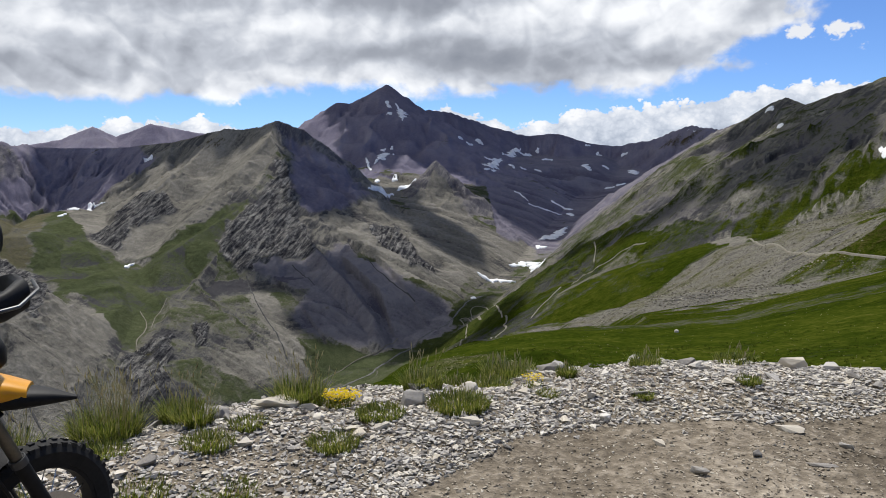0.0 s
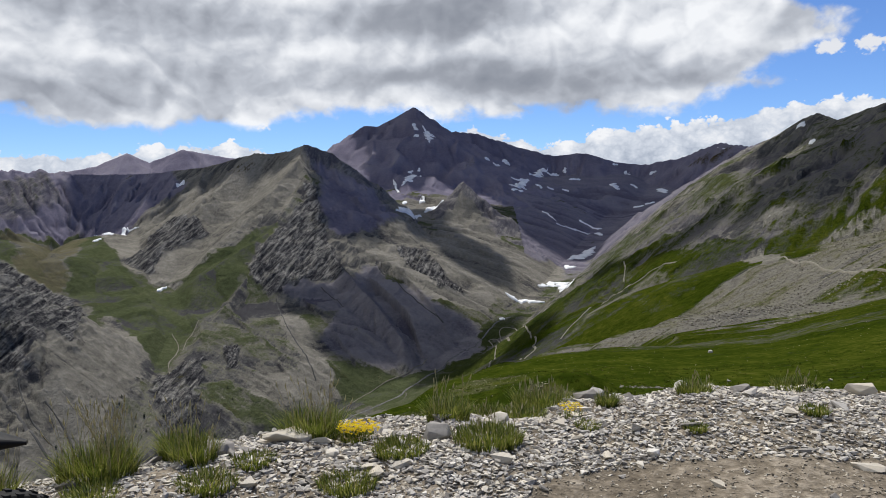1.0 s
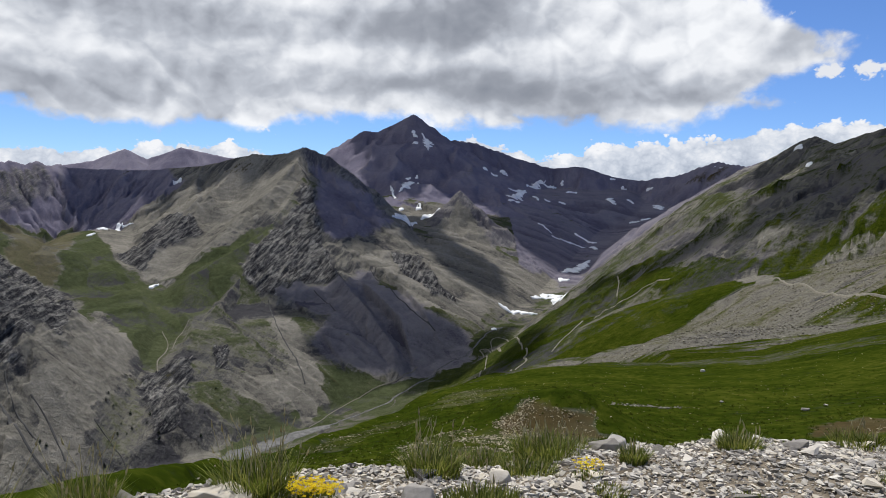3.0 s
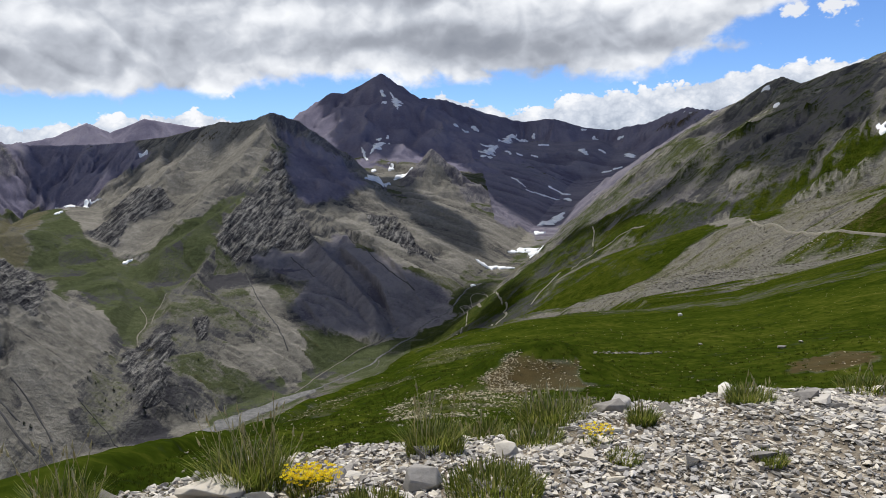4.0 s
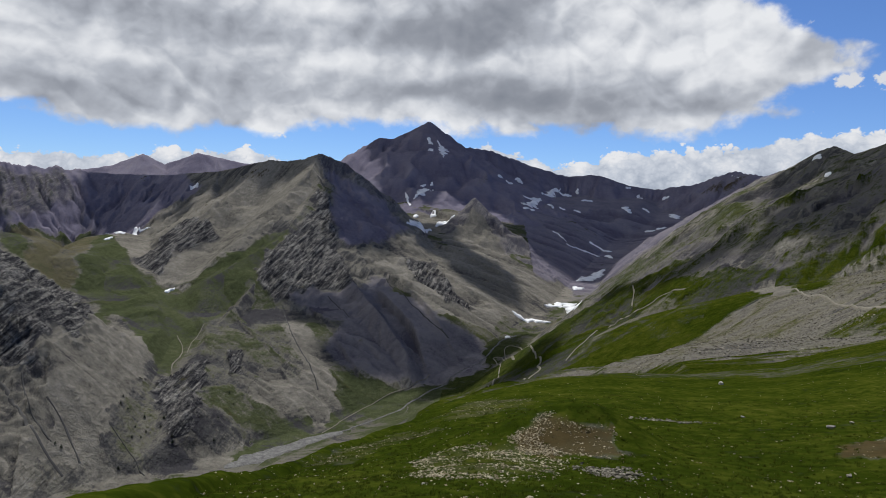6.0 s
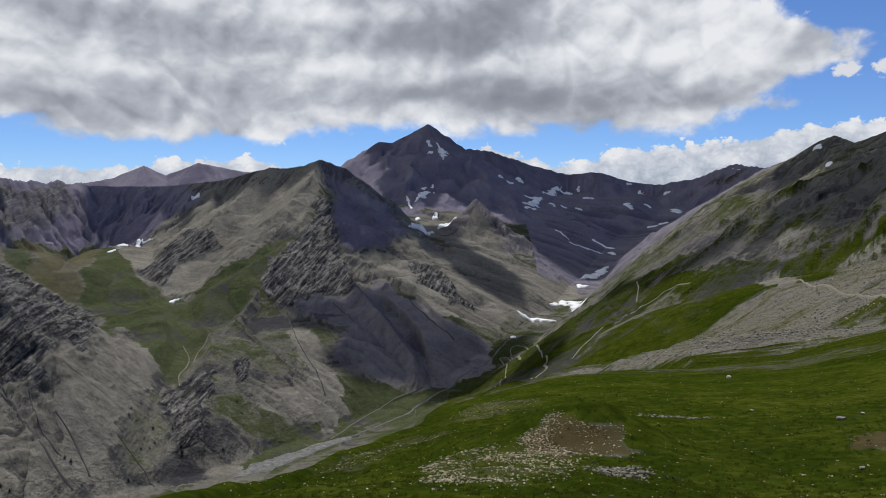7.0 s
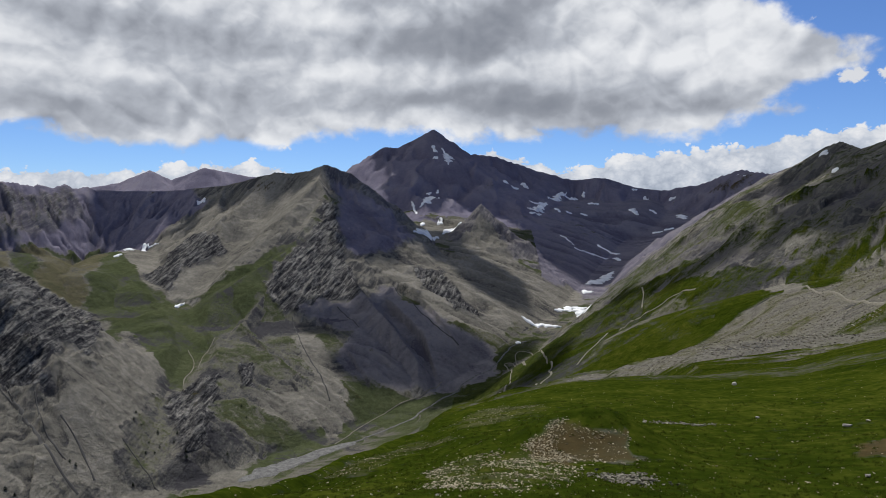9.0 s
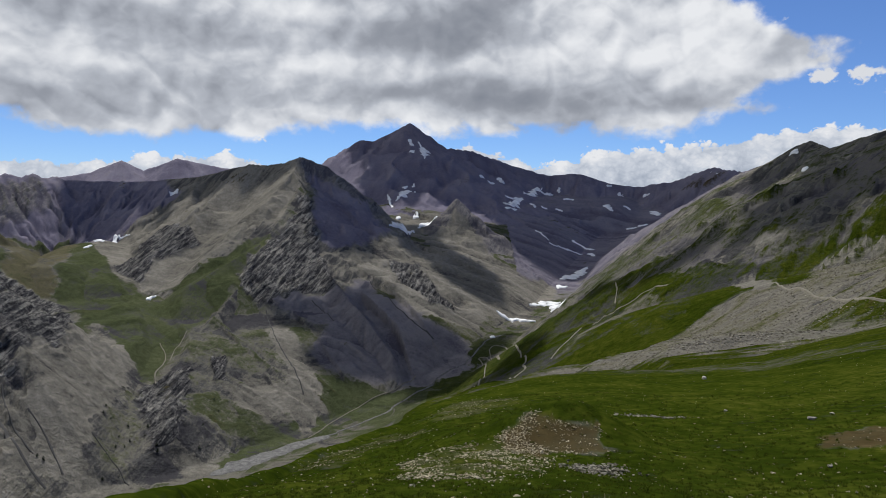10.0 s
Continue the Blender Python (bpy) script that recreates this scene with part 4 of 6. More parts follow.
def grid_mesh(name, co, rows, cols, mat, smooth=True):
    """A sheet of rows times cols points."""
    i, j = np.meshgrid(np.arange(rows - 1), np.arange(cols - 1), indexing="ij")
    quads = np.stack([i * cols + j, i * cols + j + 1, (i + 1) * cols + j + 1, (i + 1) * cols + j], -1).reshape(-1, 4)
    me = bpy.data.meshes.new(name)
    me.from_pydata([tuple(c) for c in co], [], quads.tolist())
    if smooth:
        me.polygons.foreach_set("use_smooth", np.ones(len(me.polygons), bool))
    me.materials.append(mat)
    me.update()
    return me


def resampled(points, gap):
    """The points of a line at even steps, smoothed; further columns go along."""
    p = np.array(points, float)
    s = np.r_[0, np.cumsum(np.hypot(*np.diff(p[:, :2], axis=0).T))]
    n = max(4, int(s[-1] / gap) + 1)
    q = np.linspace(0, s[-1], n)
    out = np.stack([np.interp(q, s, c) for c in p.T], 1)
    for _ in range(6):
        out[1:-1] = 0.25 * out[:-2] + 0.5 * out[1:-1] + 0.25 * out[2:]
    return out


def draped_ribbon(name, line, half, mat, label, category, kind, lift=0.8, gap=8.0, hump=0.0, fray=0.25, across=5, taper=0.0):
    """A strip that lies on the land along a line: a track, a stream bed, a snow patch."""
    p = resampled([(*q[:2], half if len(q) == 2 else q[2]) for q in line], gap)
    if taper:
        p[:, 2] *= np.sqrt(1.02 - np.linspace(-1, 1, len(p)) ** 4) * (1 + 0.5 * taper * fractal(np.arange(len(p)) * 0.7 + p[0, 0], np.full(len(p), p[0, 1]), 3, 29))
    way = np.gradient(p[:, :2], axis=0)
    way /= np.hypot(*way.T)[:, None] + 1e-9
    side = np.stack([way[:, 1], -way[:, 0]], 1)
    n = len(p)
    t = np.linspace(-1, 1, across)
    wob = 1 + fray * fractal(np.arange(n) * 0.4, np.full(n, 3.0 + len(line)), 2, 19)
    shift = fray * p[:, 2] * fractal(np.arange(n) * 0.3, np.full(n, 8.0 + p[0, 0]), 2, 23)
    off = t[None, :] * (p[:, 2] * wob)[:, None] + shift[:, None]
    x, y = p[:, :1] + side[:, :1] * off, p[:, 1:2] + side[:, 1:] * off
    z = height(x.ravel(), y.ravel()).reshape(n, across)
    edge = 1 - np.abs(t)[None, :] ** 4
    z = z + lift * (0.25 + 0.75 * edge) + hump * edge * np.minimum(1, p[:, 2:] / 6) - 1.2 * lift * (np.abs(t) > 0.99)[None, :]
    co = np.stack([x.ravel(), y.ravel(), z.ravel()], 1)
    return tagged(new(name, grid_mesh(name, co, n, across, mat)), label, category, kind=kind)


# ---- clouds overhead, which shade the slopes ----
def heap_shape(seed):
    bm = bmesh.new()
    for v in bmesh.ops.create_icosphere(bm, subdivisions=3, radius=1.0)["verts"]:
        d = v.co.normalized()
        r = 1 + 0.30 * noise.fractal(d * 1.7 + Vector((seed * 7.3, 0, 0)), 1.0, 2.0, 4) + 0.10 * noise.noise(d * 7 + Vector((seed, 0, 0)))
        v.co = Vector((d.x * r, d.y * r, d.z * r * (0.55 if d.z > 0 else 0.22)))
    me = bpy.data.meshes.new("heap")
    bm.to_mesh(me)
    bm.free()
    me.polygons.foreach_set("use_smooth", np.ones(len(me.polygons), bool))
    me.materials.append(CLOUD_MAT)
    return me


HEAPS = [heap_shape(i) for i in range(8)]


def build_cloud(gap, outline, seed):
    """A flat cloud of rounded heaps that fill an outline."""
    r = random.Random(seed)
    p = np.array(outline, float)
    middle = p.mean(0)
    cloud = new("cloud")
    cloud.location = (middle[0], middle[1], CLOUD_Z)
    tagged(cloud, "white heaped cloud high above the valley, out of view, placed for its shadow", "cloud", group="clouds overhead")
    x, y = np.meshgrid(np.arange(p[:, 0].min(), p[:, 0].max(), gap), np.arange(p[:, 1].min(), p[:, 1].max(), gap * 0.87))
    x[1::2] += gap / 2
    x, y = x.ravel(), y.ravel()
    depth = outline_depth(outline, x, y)
    for hx, hy, d in zip(x, y, depth):
        if d > gap * 0.12:
            heap = new("heap", r.choice(HEAPS))
            heap.parent = cloud
            size = gap * r.uniform(0.66, 0.86)
            heap.matrix_basis = pose(hx - middle[0] + r.uniform(-0.12, 0.12) * gap, hy - middle[1] + r.uniform(-0.12, 0.12) * gap, r.uniform(-0.2, 0.2) * gap, 0, 0, r.uniform(0, 360)) @ Matrix.Diagonal((size, size, size, 1))


for i, (gap, outline) in enumerate(CLOUDS.values()):
    build_cloud(gap, outline, i)

# ---- snow, tracks, stream ----
for spine in SNOW:
    tagged(draped_ribbon("snow_patch", spine, 4, SNOW_MAT, "patch of old white snow lying on scree", "snow patch", "", lift=1.8, gap=3.0, hump=1.6, fray=0.8, across=9, taper=1.0), group="snow patches")

TRACK_LABELS = {"upper_track": "pale gravel track across a grassy slope", "bend_track": "pale gravel track bending round a spur", "ledge_track": "pale gravel track on a grassy ledge",
                "switchback_track": "pale gravel track in hairpins above the valley floor", "valley_path": "narrow pale path along the valley side"}
for key, (half, line) in LINES.items():
    if key in TRACK_LABELS:
        draped_ribbon("road", line, half, TRACK_MAT, TRACK_LABELS[key], "track", "structure", lift=0.9, gap=6.0, fray=0.2)
    elif key == "stream_bed":
        draped_ribbon("stream_bed", line, half, BED_MAT, "wide grey gravel bed of a mountain stream", "stream bed", "structure", lift=1.0, gap=6.0, fray=0.3, across=13, taper=0.3)
    elif key == "stream_thread":
        draped_ribbon("stream_bed", line, half, BED_MAT, "narrow grey gravel bed of a mountain stream", "stream bed", "structure", lift=1.0, gap=6.0, fray=0.5, across=7)
    elif key in ("stream", "side_stream"):
        draped_ribbon("stream_bed", line, half, TRACK_MAT, "pale stony stream course in a green gully", "stream bed", "structure", lift=1.0, gap=6.0, fray=0.5)
    else:
        draped_ribbon("runnel", line, half, RUNNEL_MAT, "dark narrow runnel down a scree slope", "runnel", "structure", lift=1.0, gap=6.0, fray=0.6)


# ---- near things: stones, grass, flowers ----
rng = np.random.default_rng(7)


def island_material(name, stops, rough=0.9, spec=0.2, grain=30.0, bump=0.004):
    """A material that differs from piece to piece, with fine grain on each."""
    m, k = material(name)
    geo = k.node("ShaderNodeNewGeometry").outputs["Random Per Island"]
    info = k.node("ShaderNodeObjectInfo").outputs["Random"]
    place = k.node("ShaderNodeTexCoord").outputs["Object"]
    n = k.noise(place, grain, 5, 0.65)
    pick = k.math("FRACT", k.math("ADD", geo, info))
    v = k.math("MULTIPLY_ADD", pick, 0.72, k.math("MULTIPLY", n, 0.28))
    finish(k, k.ramp(v, stops), rough, n, bump, 0.6, 0.0, spec)
    return m


STONE_MAT = island_material("shale_stone", [(0.10, (0.10, 0.092, 0.085)), (0.28, (0.24, 0.222, 0.20)), (0.50, (0.40, 0.378, 0.35)), (0.68, (0.47, 0.42, 0.34)), (0.90, (0.60, 0.575, 0.535))])
GRIT_MAT = island_material("road_grit", [(0.10, (0.09, 0.075, 0.058)), (0.35, (0.20, 0.17, 0.13)), (0.65, (0.32, 0.28, 0.22)), (0.92, (0.52, 0.475, 0.40))])
PALE_MAT = island_material("pale_stone", [(0.10, (0.10, 0.082, 0.05)), (0.40, (0.24, 0.205, 0.14)), (0.70, (0.34, 0.30, 0.215)), (0.95, (0.48, 0.435, 0.335))])
SCREE_MAT = island_material("scree_stone", [(0.10, (0.045, 0.041, 0.030)), (0.50, (0.12, 0.110, 0.085)), (0.95, (0.28, 0.26, 0.212))], grain=4.0)
BLADE_MAT = island_material("grass_blade", [(0.08, (0.040, 0.062, 0.008)), (0.35, (0.095, 0.125, 0.016)), (0.65, (0.180, 0.200, 0.034)), (0.88, (0.36, 0.33, 0.11))], 0.6, 0.3)
TURF_MAT = island_material("turf_blade", [(0.08, (0.015, 0.025, 0.002)), (0.40, (0.032, 0.047, 0.004)), (0.75, (0.056, 0.070, 0.008)), (0.95, (0.11, 0.102, 0.020))], 0.9, 0.03)
STRAW_MAT = island_material("dry_stalk", [(0.1, (0.36, 0.32, 0.19)), (0.9, (0.60, 0.55, 0.38))], 0.8, 0.2)
YELLOW_MAT = island_material("yellow_petal", [(0.1, (0.66, 0.48, 0.008)), (0.9, (0.88, 0.72, 0.02))], 0.6, 0.2)


def leafy(m, share=0.45):
    """Lets light through the blades of a material."""
    k = m.node_tree
    b = next(n for n in k.nodes if n.type == "BSDF_PRINCIPLED")
    out = next(n for n in k.nodes if n.type == "OUTPUT_MATERIAL")
    t, mix = k.nodes.new("ShaderNodeBsdfTranslucent"), k.nodes.new("ShaderNodeMixShader")
    k.links.new(b.inputs["Base Color"].links[0].from_socket, t.inputs["Color"])
    mix.inputs[0].default_value = share
    k.links.new(b.outputs[0], mix.inputs[1])
    k.links.new(t.outputs[0], mix.inputs[2])
    k.links.new(mix.outputs[0], out.inputs["Surface"])


for m in (BLADE_MAT, TURF_MAT, STRAW_MAT, YELLOW_MAT):
    leafy(m)


def stone_shape(seed, flat=0.4, points=10):
    """An angular broken stone about 1 across."""
    r = random.Random(seed)
    bm = bmesh.new()
    for _ in range(points):
        a, u = r.uniform(0, 2 * math.pi), r.uniform(-1, 1)
        e = (abs(u) ** 0.6) * (1 if u > 0 else -1)
        rad = r.uniform(0.36, 0.52) * (1 - 0.45 * abs(e) ** 3)
        bm.verts.new((rad * math.cos(a) * 1.1, rad * math.sin(a) * 0.85, e * 0.5 * flat))
    hull = bmesh.ops.convex_hull(bm, input=bm.verts[:])
    bmesh.ops.delete(bm, geom=list({v for v in hull["geom_interior"] + hull["geom_unused"] if isinstance(v, bmesh.types.BMVert)}), context="VERTS")
    bmesh.ops.triangulate(bm, faces=bm.faces[:])
    me = bpy.data.meshes.new("stone")
    bm.to_mesh(me)
    bm.free()
    return me


def arrays(me):
    co = np.empty(len(me.vertices) * 3)
    me.vertices.foreach_get("co", co)
    tri = np.empty(len(me.polygons) * 3, int)
    me.loops.foreach_get("vertex_index", tri)
    return co.reshape(-1, 3), tri.reshape(-1, 3)


def scatter_mesh(name, shapes, place, size, turn, lean, mat, smooth=False):
    """One mesh of many copies of a few shapes, each moved, sized, turned and leaned."""
    cos, tris, base = [], [], 0
    which = rng.integers(0, len(shapes), len(place))
    for n, (co, tri) in enumerate(shapes):
        sel = np.flatnonzero(which == n)
        if not len(sel):
            continue
        c, s = np.cos(turn[sel]), np.sin(turn[sel])
        lc, ls = np.cos(lean[sel]), np.sin(lean[sel])
        v = co[None] * size[sel][:, None, :]
        y, z = v[..., 1] * lc[:, None] - v[..., 2] * ls[:, None], v[..., 1] * ls[:, None] + v[..., 2] * lc[:, None]
        x2, y2 = v[..., 0] * c[:, None] - y * s[:, None], v[..., 0] * s[:, None] + y * c[:, None]
        out = np.stack([x2, y2, z], -1) + place[sel][:, None, :]
        cos.append(out.reshape(-1, 3))
        tris.append((tri[None] + (base + np.arange(len(sel)) * len(co))[:, None, None]).reshape(-1, 3))
        base += len(sel) * len(co)
    co, tri = np.vstack(cos), np.vstack(tris)
    me = bpy.data.meshes.new(name)
    me.vertices.add(len(co))
    me.vertices.foreach_set("co", co.astype(np.float32).ravel())
    me.loops.add(tri.size)
    me.loops.foreach_set("vertex_index", tri.astype(np.int32).ravel())
    me.polygons.add(len(tri))
    me.polygons.foreach_set("loop_start", (np.arange(len(tri)) * 3).astype(np.int32))
    me.update(calc_edges=True)
    me.polygons.foreach_set("use_smooth", np.full(len(tri), smooth))
    me.materials.append(mat)
    return me


STONES = [stone_shape(s, 0.22 + 0.06 * (s % 5)) for s in range(12)]
STONE_ARRAYS = [arrays(me) for me in STONES]
for me in STONES:
    me.materials.append(STONE_MAT)


def lip_distance(az):
    return np.interp(az, *np.array(LIP, float).T)


def polar(az, r):
    return r * np.sin(np.radians(az)), r * np.cos(np.radians(az))


def put_stones(name, x, y, lo, hi, mat, label, category, power=2.2, sink=0.10, tilt=0.35):
    n = len(x)
    s = lo + (hi - lo) * rng.random(n) ** power
    size = np.stack([s * rng.uniform(0.8, 1.3, n), s * rng.uniform(0.7, 1.1, n), s * rng.uniform(0.7, 1.2, n)], 1)
    place = np.stack([x, y, height(x, y) + size[:, 2] * sink], 1)
    me = scatter_mesh(name, STONE_ARRAYS, place, size, rng.uniform(0, 6.28, n), rng.normal(0, tilt, n), mat)
    return tagged(new(name, me), label, category, kind="stuff")


# rubble along the road's shoulder
n = 62000
az = rng.uniform(-44, 50, n) + rng.normal(0, 3.5, n)
r = lip_distance(az) - np.interp(az, [-15, 12], [2.5, 1.75]) * rng.random(n) ** 1.15 + 0.25
x, y = polar(az, r)
thin = rng.random(n) < np.clip(0.95 + 0.7 * fractal(x * 1.3, y * 1.3, 2, 201), 0.3, 1)
put_stones("rubble", x[thin], y[thin], 0.012, 0.062, STONE_MAT, "loose pale grey shale rubble along the road edge", "rubble", 1.9)
# fine gravel and pebbles on the road
n = 30000
az, r = rng.uniform(-44, 46, n), 1.9 + 4.3 * rng.random(n) ** 0.75
x, y = polar(az, r)
put_stones("gravel", x, y, 0.007, 0.034, GRIT_MAT, "small grey pebbles and grit on the gravel road", "gravel", 2.0)

# stones that can be told apart, part of the ground at the shoulder
count = 0
while count < 290:
    az = rng.uniform(-34, 44)
    r = float(lip_distance(az)) - rng.uniform(-0.25, 2.0) * (0.6 + 0.4 * rng.random())
    px, py = polar(az, r)
    s = 0.055 + 0.10 * rng.random() ** 2
    ob = new("stone", STONES[count % len(STONES)])
    ob.parent = ground
    ob.matrix_basis = pose(px, py, float(height(px, py)[0]) + s * 0.10, rng.normal(0, 6), rng.normal(0, 6), rng.uniform(0, 360)) @ Matrix.Diagonal((s * 1.25, s * 0.95, s, 1))
    count += 1


def part(name, bm, mat, parent, label=""):
    me = bpy.data.meshes.new(name)
    bm.to_mesh(me)
    bm.free()
    me.materials.append(mat)
    ob = new(name, me)
    ob.parent = parent
    if label:
        ob["label"] = label
    return ob


def smooth_faces(bm, angle=0.7):
    for f in bm.faces:
        f.smooth = True
    for e in bm.edges:
        if len(e.link_faces) == 2 and e.calc_face_angle(0) > angle:
            e.smooth = False


def build_rock(x, y, size, turn, seed, label, flat=0.45, tilt=6, sink=0.12):
    """A larger stone with broken faces and worn edges."""
    r = random.Random(seed)
    bm = bmesh.new()
    for _ in range(18):
        a, e = r.uniform(0, 6.28), r.uniform(-1, 1)
        rad = r.uniform(0.40, 0.52) * (1 - 0.35 * abs(e) ** 4)
        bm.verts.new((rad * math.cos(a), rad * math.sin(a), e * 0.5))
    hull = bmesh.ops.convex_hull(bm, input=bm.verts[:])
    bmesh.ops.delete(bm, geom=list({v for v in hull["geom_interior"] + hull["geom_unused"] if isinstance(v, bmesh.types.BMVert)}), context="VERTS")
    bmesh.ops.scale(bm, vec=(size[0], size[1], size[2]), verts=bm.verts)
    bmesh.ops.bevel(bm, geom=bm.edges[:], offset=0.035 * min(size), segments=1, affect="EDGES", profile=0.6)
    bmesh.ops.triangulate(bm, faces=[f for f in bm.faces if len(f.verts) > 4])
    bmesh.ops.subdivide_edges(bm, edges=[e for e in bm.edges if e.calc_length() > 0.25 * max(size)], cuts=1)
    for v in bm.verts:
        v.co += v.co.normalized() * 0.03 * max(size) * noise.noise(v.co * (3.0 / max(size)) + Vector((seed, 0, 0)))
    me = bpy.data.meshes.new("rock")
    bm.to_mesh(me)
    bm.free()
    me.materials.append(STONE_MAT)
    ob = new("rock", me)
    ob.matrix_world = pose(x, y, float(height(x, y)[0]) + size[2] * (0.5 - sink), r.uniform(-tilt, tilt), r.uniform(-tilt, tilt), turn)
    return tagged(ob, label, "rock", group="rocks by the road")


#         x      y     length width height turn
for i, (rx, ry, a, b, c, turn, text) in enumerate((
        (-0.20, 4.60, 0.19, 0.14, 0.105, 15, "grey block of stone with a pale flat top"),
        (2.82, 5.62, 0.25, 0.15, 0.12, -20, "rounded pale grey boulder at the grass edge"),
        (3.10, 5.60, 0.20, 0.14, 0.08, 10, "flat pale stone at the grass edge"),
        (2.20, 4.37, 0.20, 0.09, 0.035, -25, "thin pale slab of shale lying on gravel"),
        (1.39, 3.72, 0.13, 0.05, 0.045, -40, "dark wedge of shale lying on gravel"),
        (1.07, 4.56, 0.095, 0.07, 0.045, 0, "small square grey stone on gravel"),
        (1.79, 3.93, 0.075, 0.06, 0.035, 20, "small whitish stone on gravel"),
        (-1.08, 4.62, 0.34, 0.20, 0.09, 10, "broad grey slab of shale at the drop"),
        (-1.50, 4.45, 0.36, 0.18, 0.10, 35, "long pale slab of shale at the drop"),
        (-1.57, 3.63, 0.12, 0.09, 0.06, 60, "pale broken stone on rubble"),
        (1.37, 4.85, 0.14, 0.06, 0.035, 5, "dark flat stone in the rubble"),
        (0.19, 4.98, 0.14, 0.10, 0.08, 30, "whitish stone beside a grass patch"),
        (2.45, 4.18, 0.10, 0.05, 0.03, -30, "dark flake of shale on the road"),
        (2.12, 3.84, 0.20, 0.07, 0.02, -15, "thin tan flake of shale on the road"),
        (1.95, 5.60, 0.20, 0.12, 0.06, 25, "pale slab leaning in the rubble"),
        (0.85, 5.66, 0.22, 0.14, 0.09, -10, "cream coloured slab in the rubble"),
        (0.95, 5.80, 0.17, 0.14, 0.13, 40, "rounded cream stone in the rubble"),
        (1.60, 5.85, 0.24, 0.13, 0.10, 70, "pale broken slab at the grass edge"),
        (-2.05, 3.95, 0.20, 0.14, 0.07, 15, "grey slab lying on rubble"),
        (-0.78, 4.35, 0.11, 0.08, 0.05, 80, "whitish stone on rubble"))):
    build_rock(rx, ry, (a, b, c), turn, 40 + i, text)


def blade_tuft(seed, blades, radius, tall, spread, width=0.0036):
    """Curved, tapering grass blades that fan out from a root."""
    r = random.Random(seed)
    verts, faces = [], []
    for _ in range(int(blades * 1.5)):
        a, root = r.uniform(0, 6.28), radius * math.sqrt(r.random())
        out = a + r.gauss(0, 0.6)
        h, lean = tall * r.uniform(0.45, 1.0), spread * r.uniform(0.1, 1.0)
        bx, by = root * math.cos(a), root * math.sin(a)
        sx, sy = -math.sin(out) * width * r.uniform(0.6, 1.2), math.cos(out) * width
        base = len(verts)
        for t, w in ((0, 1.0), (0.45, 0.85), (0.8, 0.5)):
            d, z = lean * h * t**1.8, h * (t - 0.25 * lean * t**2)
            px, py = bx + d * math.cos(out), by + d * math.sin(out)
            verts += [(px - sx * w, py - sy * w, z - 0.01), (px + sx * w, py + sy * w, z - 0.01)]
        d = lean * h
        verts.append((bx + d * math.cos(out), by + d * math.sin(out), h * (1 - 0.25 * lean)))
        faces += [(base, base + 1, base + 3, base + 2), (base + 2, base + 3, base + 5, base + 4), (base + 4, base + 5, base + 6)]
    return verts, faces


def stalks(seed, number, radius, tall, head=0.035):
    """Thin flowering stalks with small seed heads."""
    r = random.Random(seed)
    verts, faces = [], []
    for _ in range(number):
        a, root = r.uniform(0, 6.28), radius * math.sqrt(r.random())
        out, h, lean = r.uniform(0, 6.28), tall * r.uniform(0.6, 1.0), r.uniform(0.05, 0.45)
        bx, by = root * math.cos(a), root * math.sin(a)
        base = len(verts)
        for t in (0, 0.5, 1.0):
            px, py, pz = bx + lean * h * t * t * math.cos(out), by + lean * h * t * t * math.sin(out), h * t
            verts += [(px - 0.0013, py, pz), (px + 0.0013, py, pz), (px, py + 0.002, pz)]
        faces += [(base + i, base + (i + 1) % 3, base + 3 + (i + 1) % 3, base + 3 + i) for i in range(3)]
        faces += [(base + 3 + i, base + 3 + (i + 1) % 3, base + 6 + (i + 1) % 3, base + 6 + i) for i in range(3)]
        k, w = len(verts), head * 0.16
        tx, ty, tz = bx + lean * h * math.cos(out), by + lean * h * math.sin(out), h
        verts += [(tx, ty, tz - head * 0.4), (tx - w, ty - w, tz), (tx + w, ty - w, tz), (tx, ty + w, tz), (tx + head * lean * math.cos(out), ty + head * lean * math.sin(out), tz + head)]
        faces += [(k, k + 2, k + 1), (k, k + 3, k + 2), (k, k + 1, k + 3), (k + 1, k + 2, k + 4), (k + 2, k + 3, k + 4), (k + 3, k + 1, k + 4)]
    return verts, faces


def child_mesh(name, data, mat, parent):
    me = bpy.data.meshes.new(name)
    me.from_pydata(data[0], [], data[1])
    me.materials.append(mat)
    me.update()
    ob = new(name, me)
    ob.parent = parent
    return ob


def build_tuft(x, y, seed, blades, radius, tall, spread, heads=0, head_tall=0.4, label=""):
    tuft = new("grass_tuft")
    tuft.location = (x, y, float(height(x, y)[0]))
    tagged(child_mesh("foliage", blade_tuft(seed, blades, radius, tall, spread), BLADE_MAT, tuft), kind="stuff")
    if heads:
        tagged(child_mesh("plume", stalks(seed + 1, heads // 2, radius, head_tall), STRAW_MAT, tuft), kind="stuff")
    return tagged(tuft, label, "grass tuft", group="grass tufts by the road")


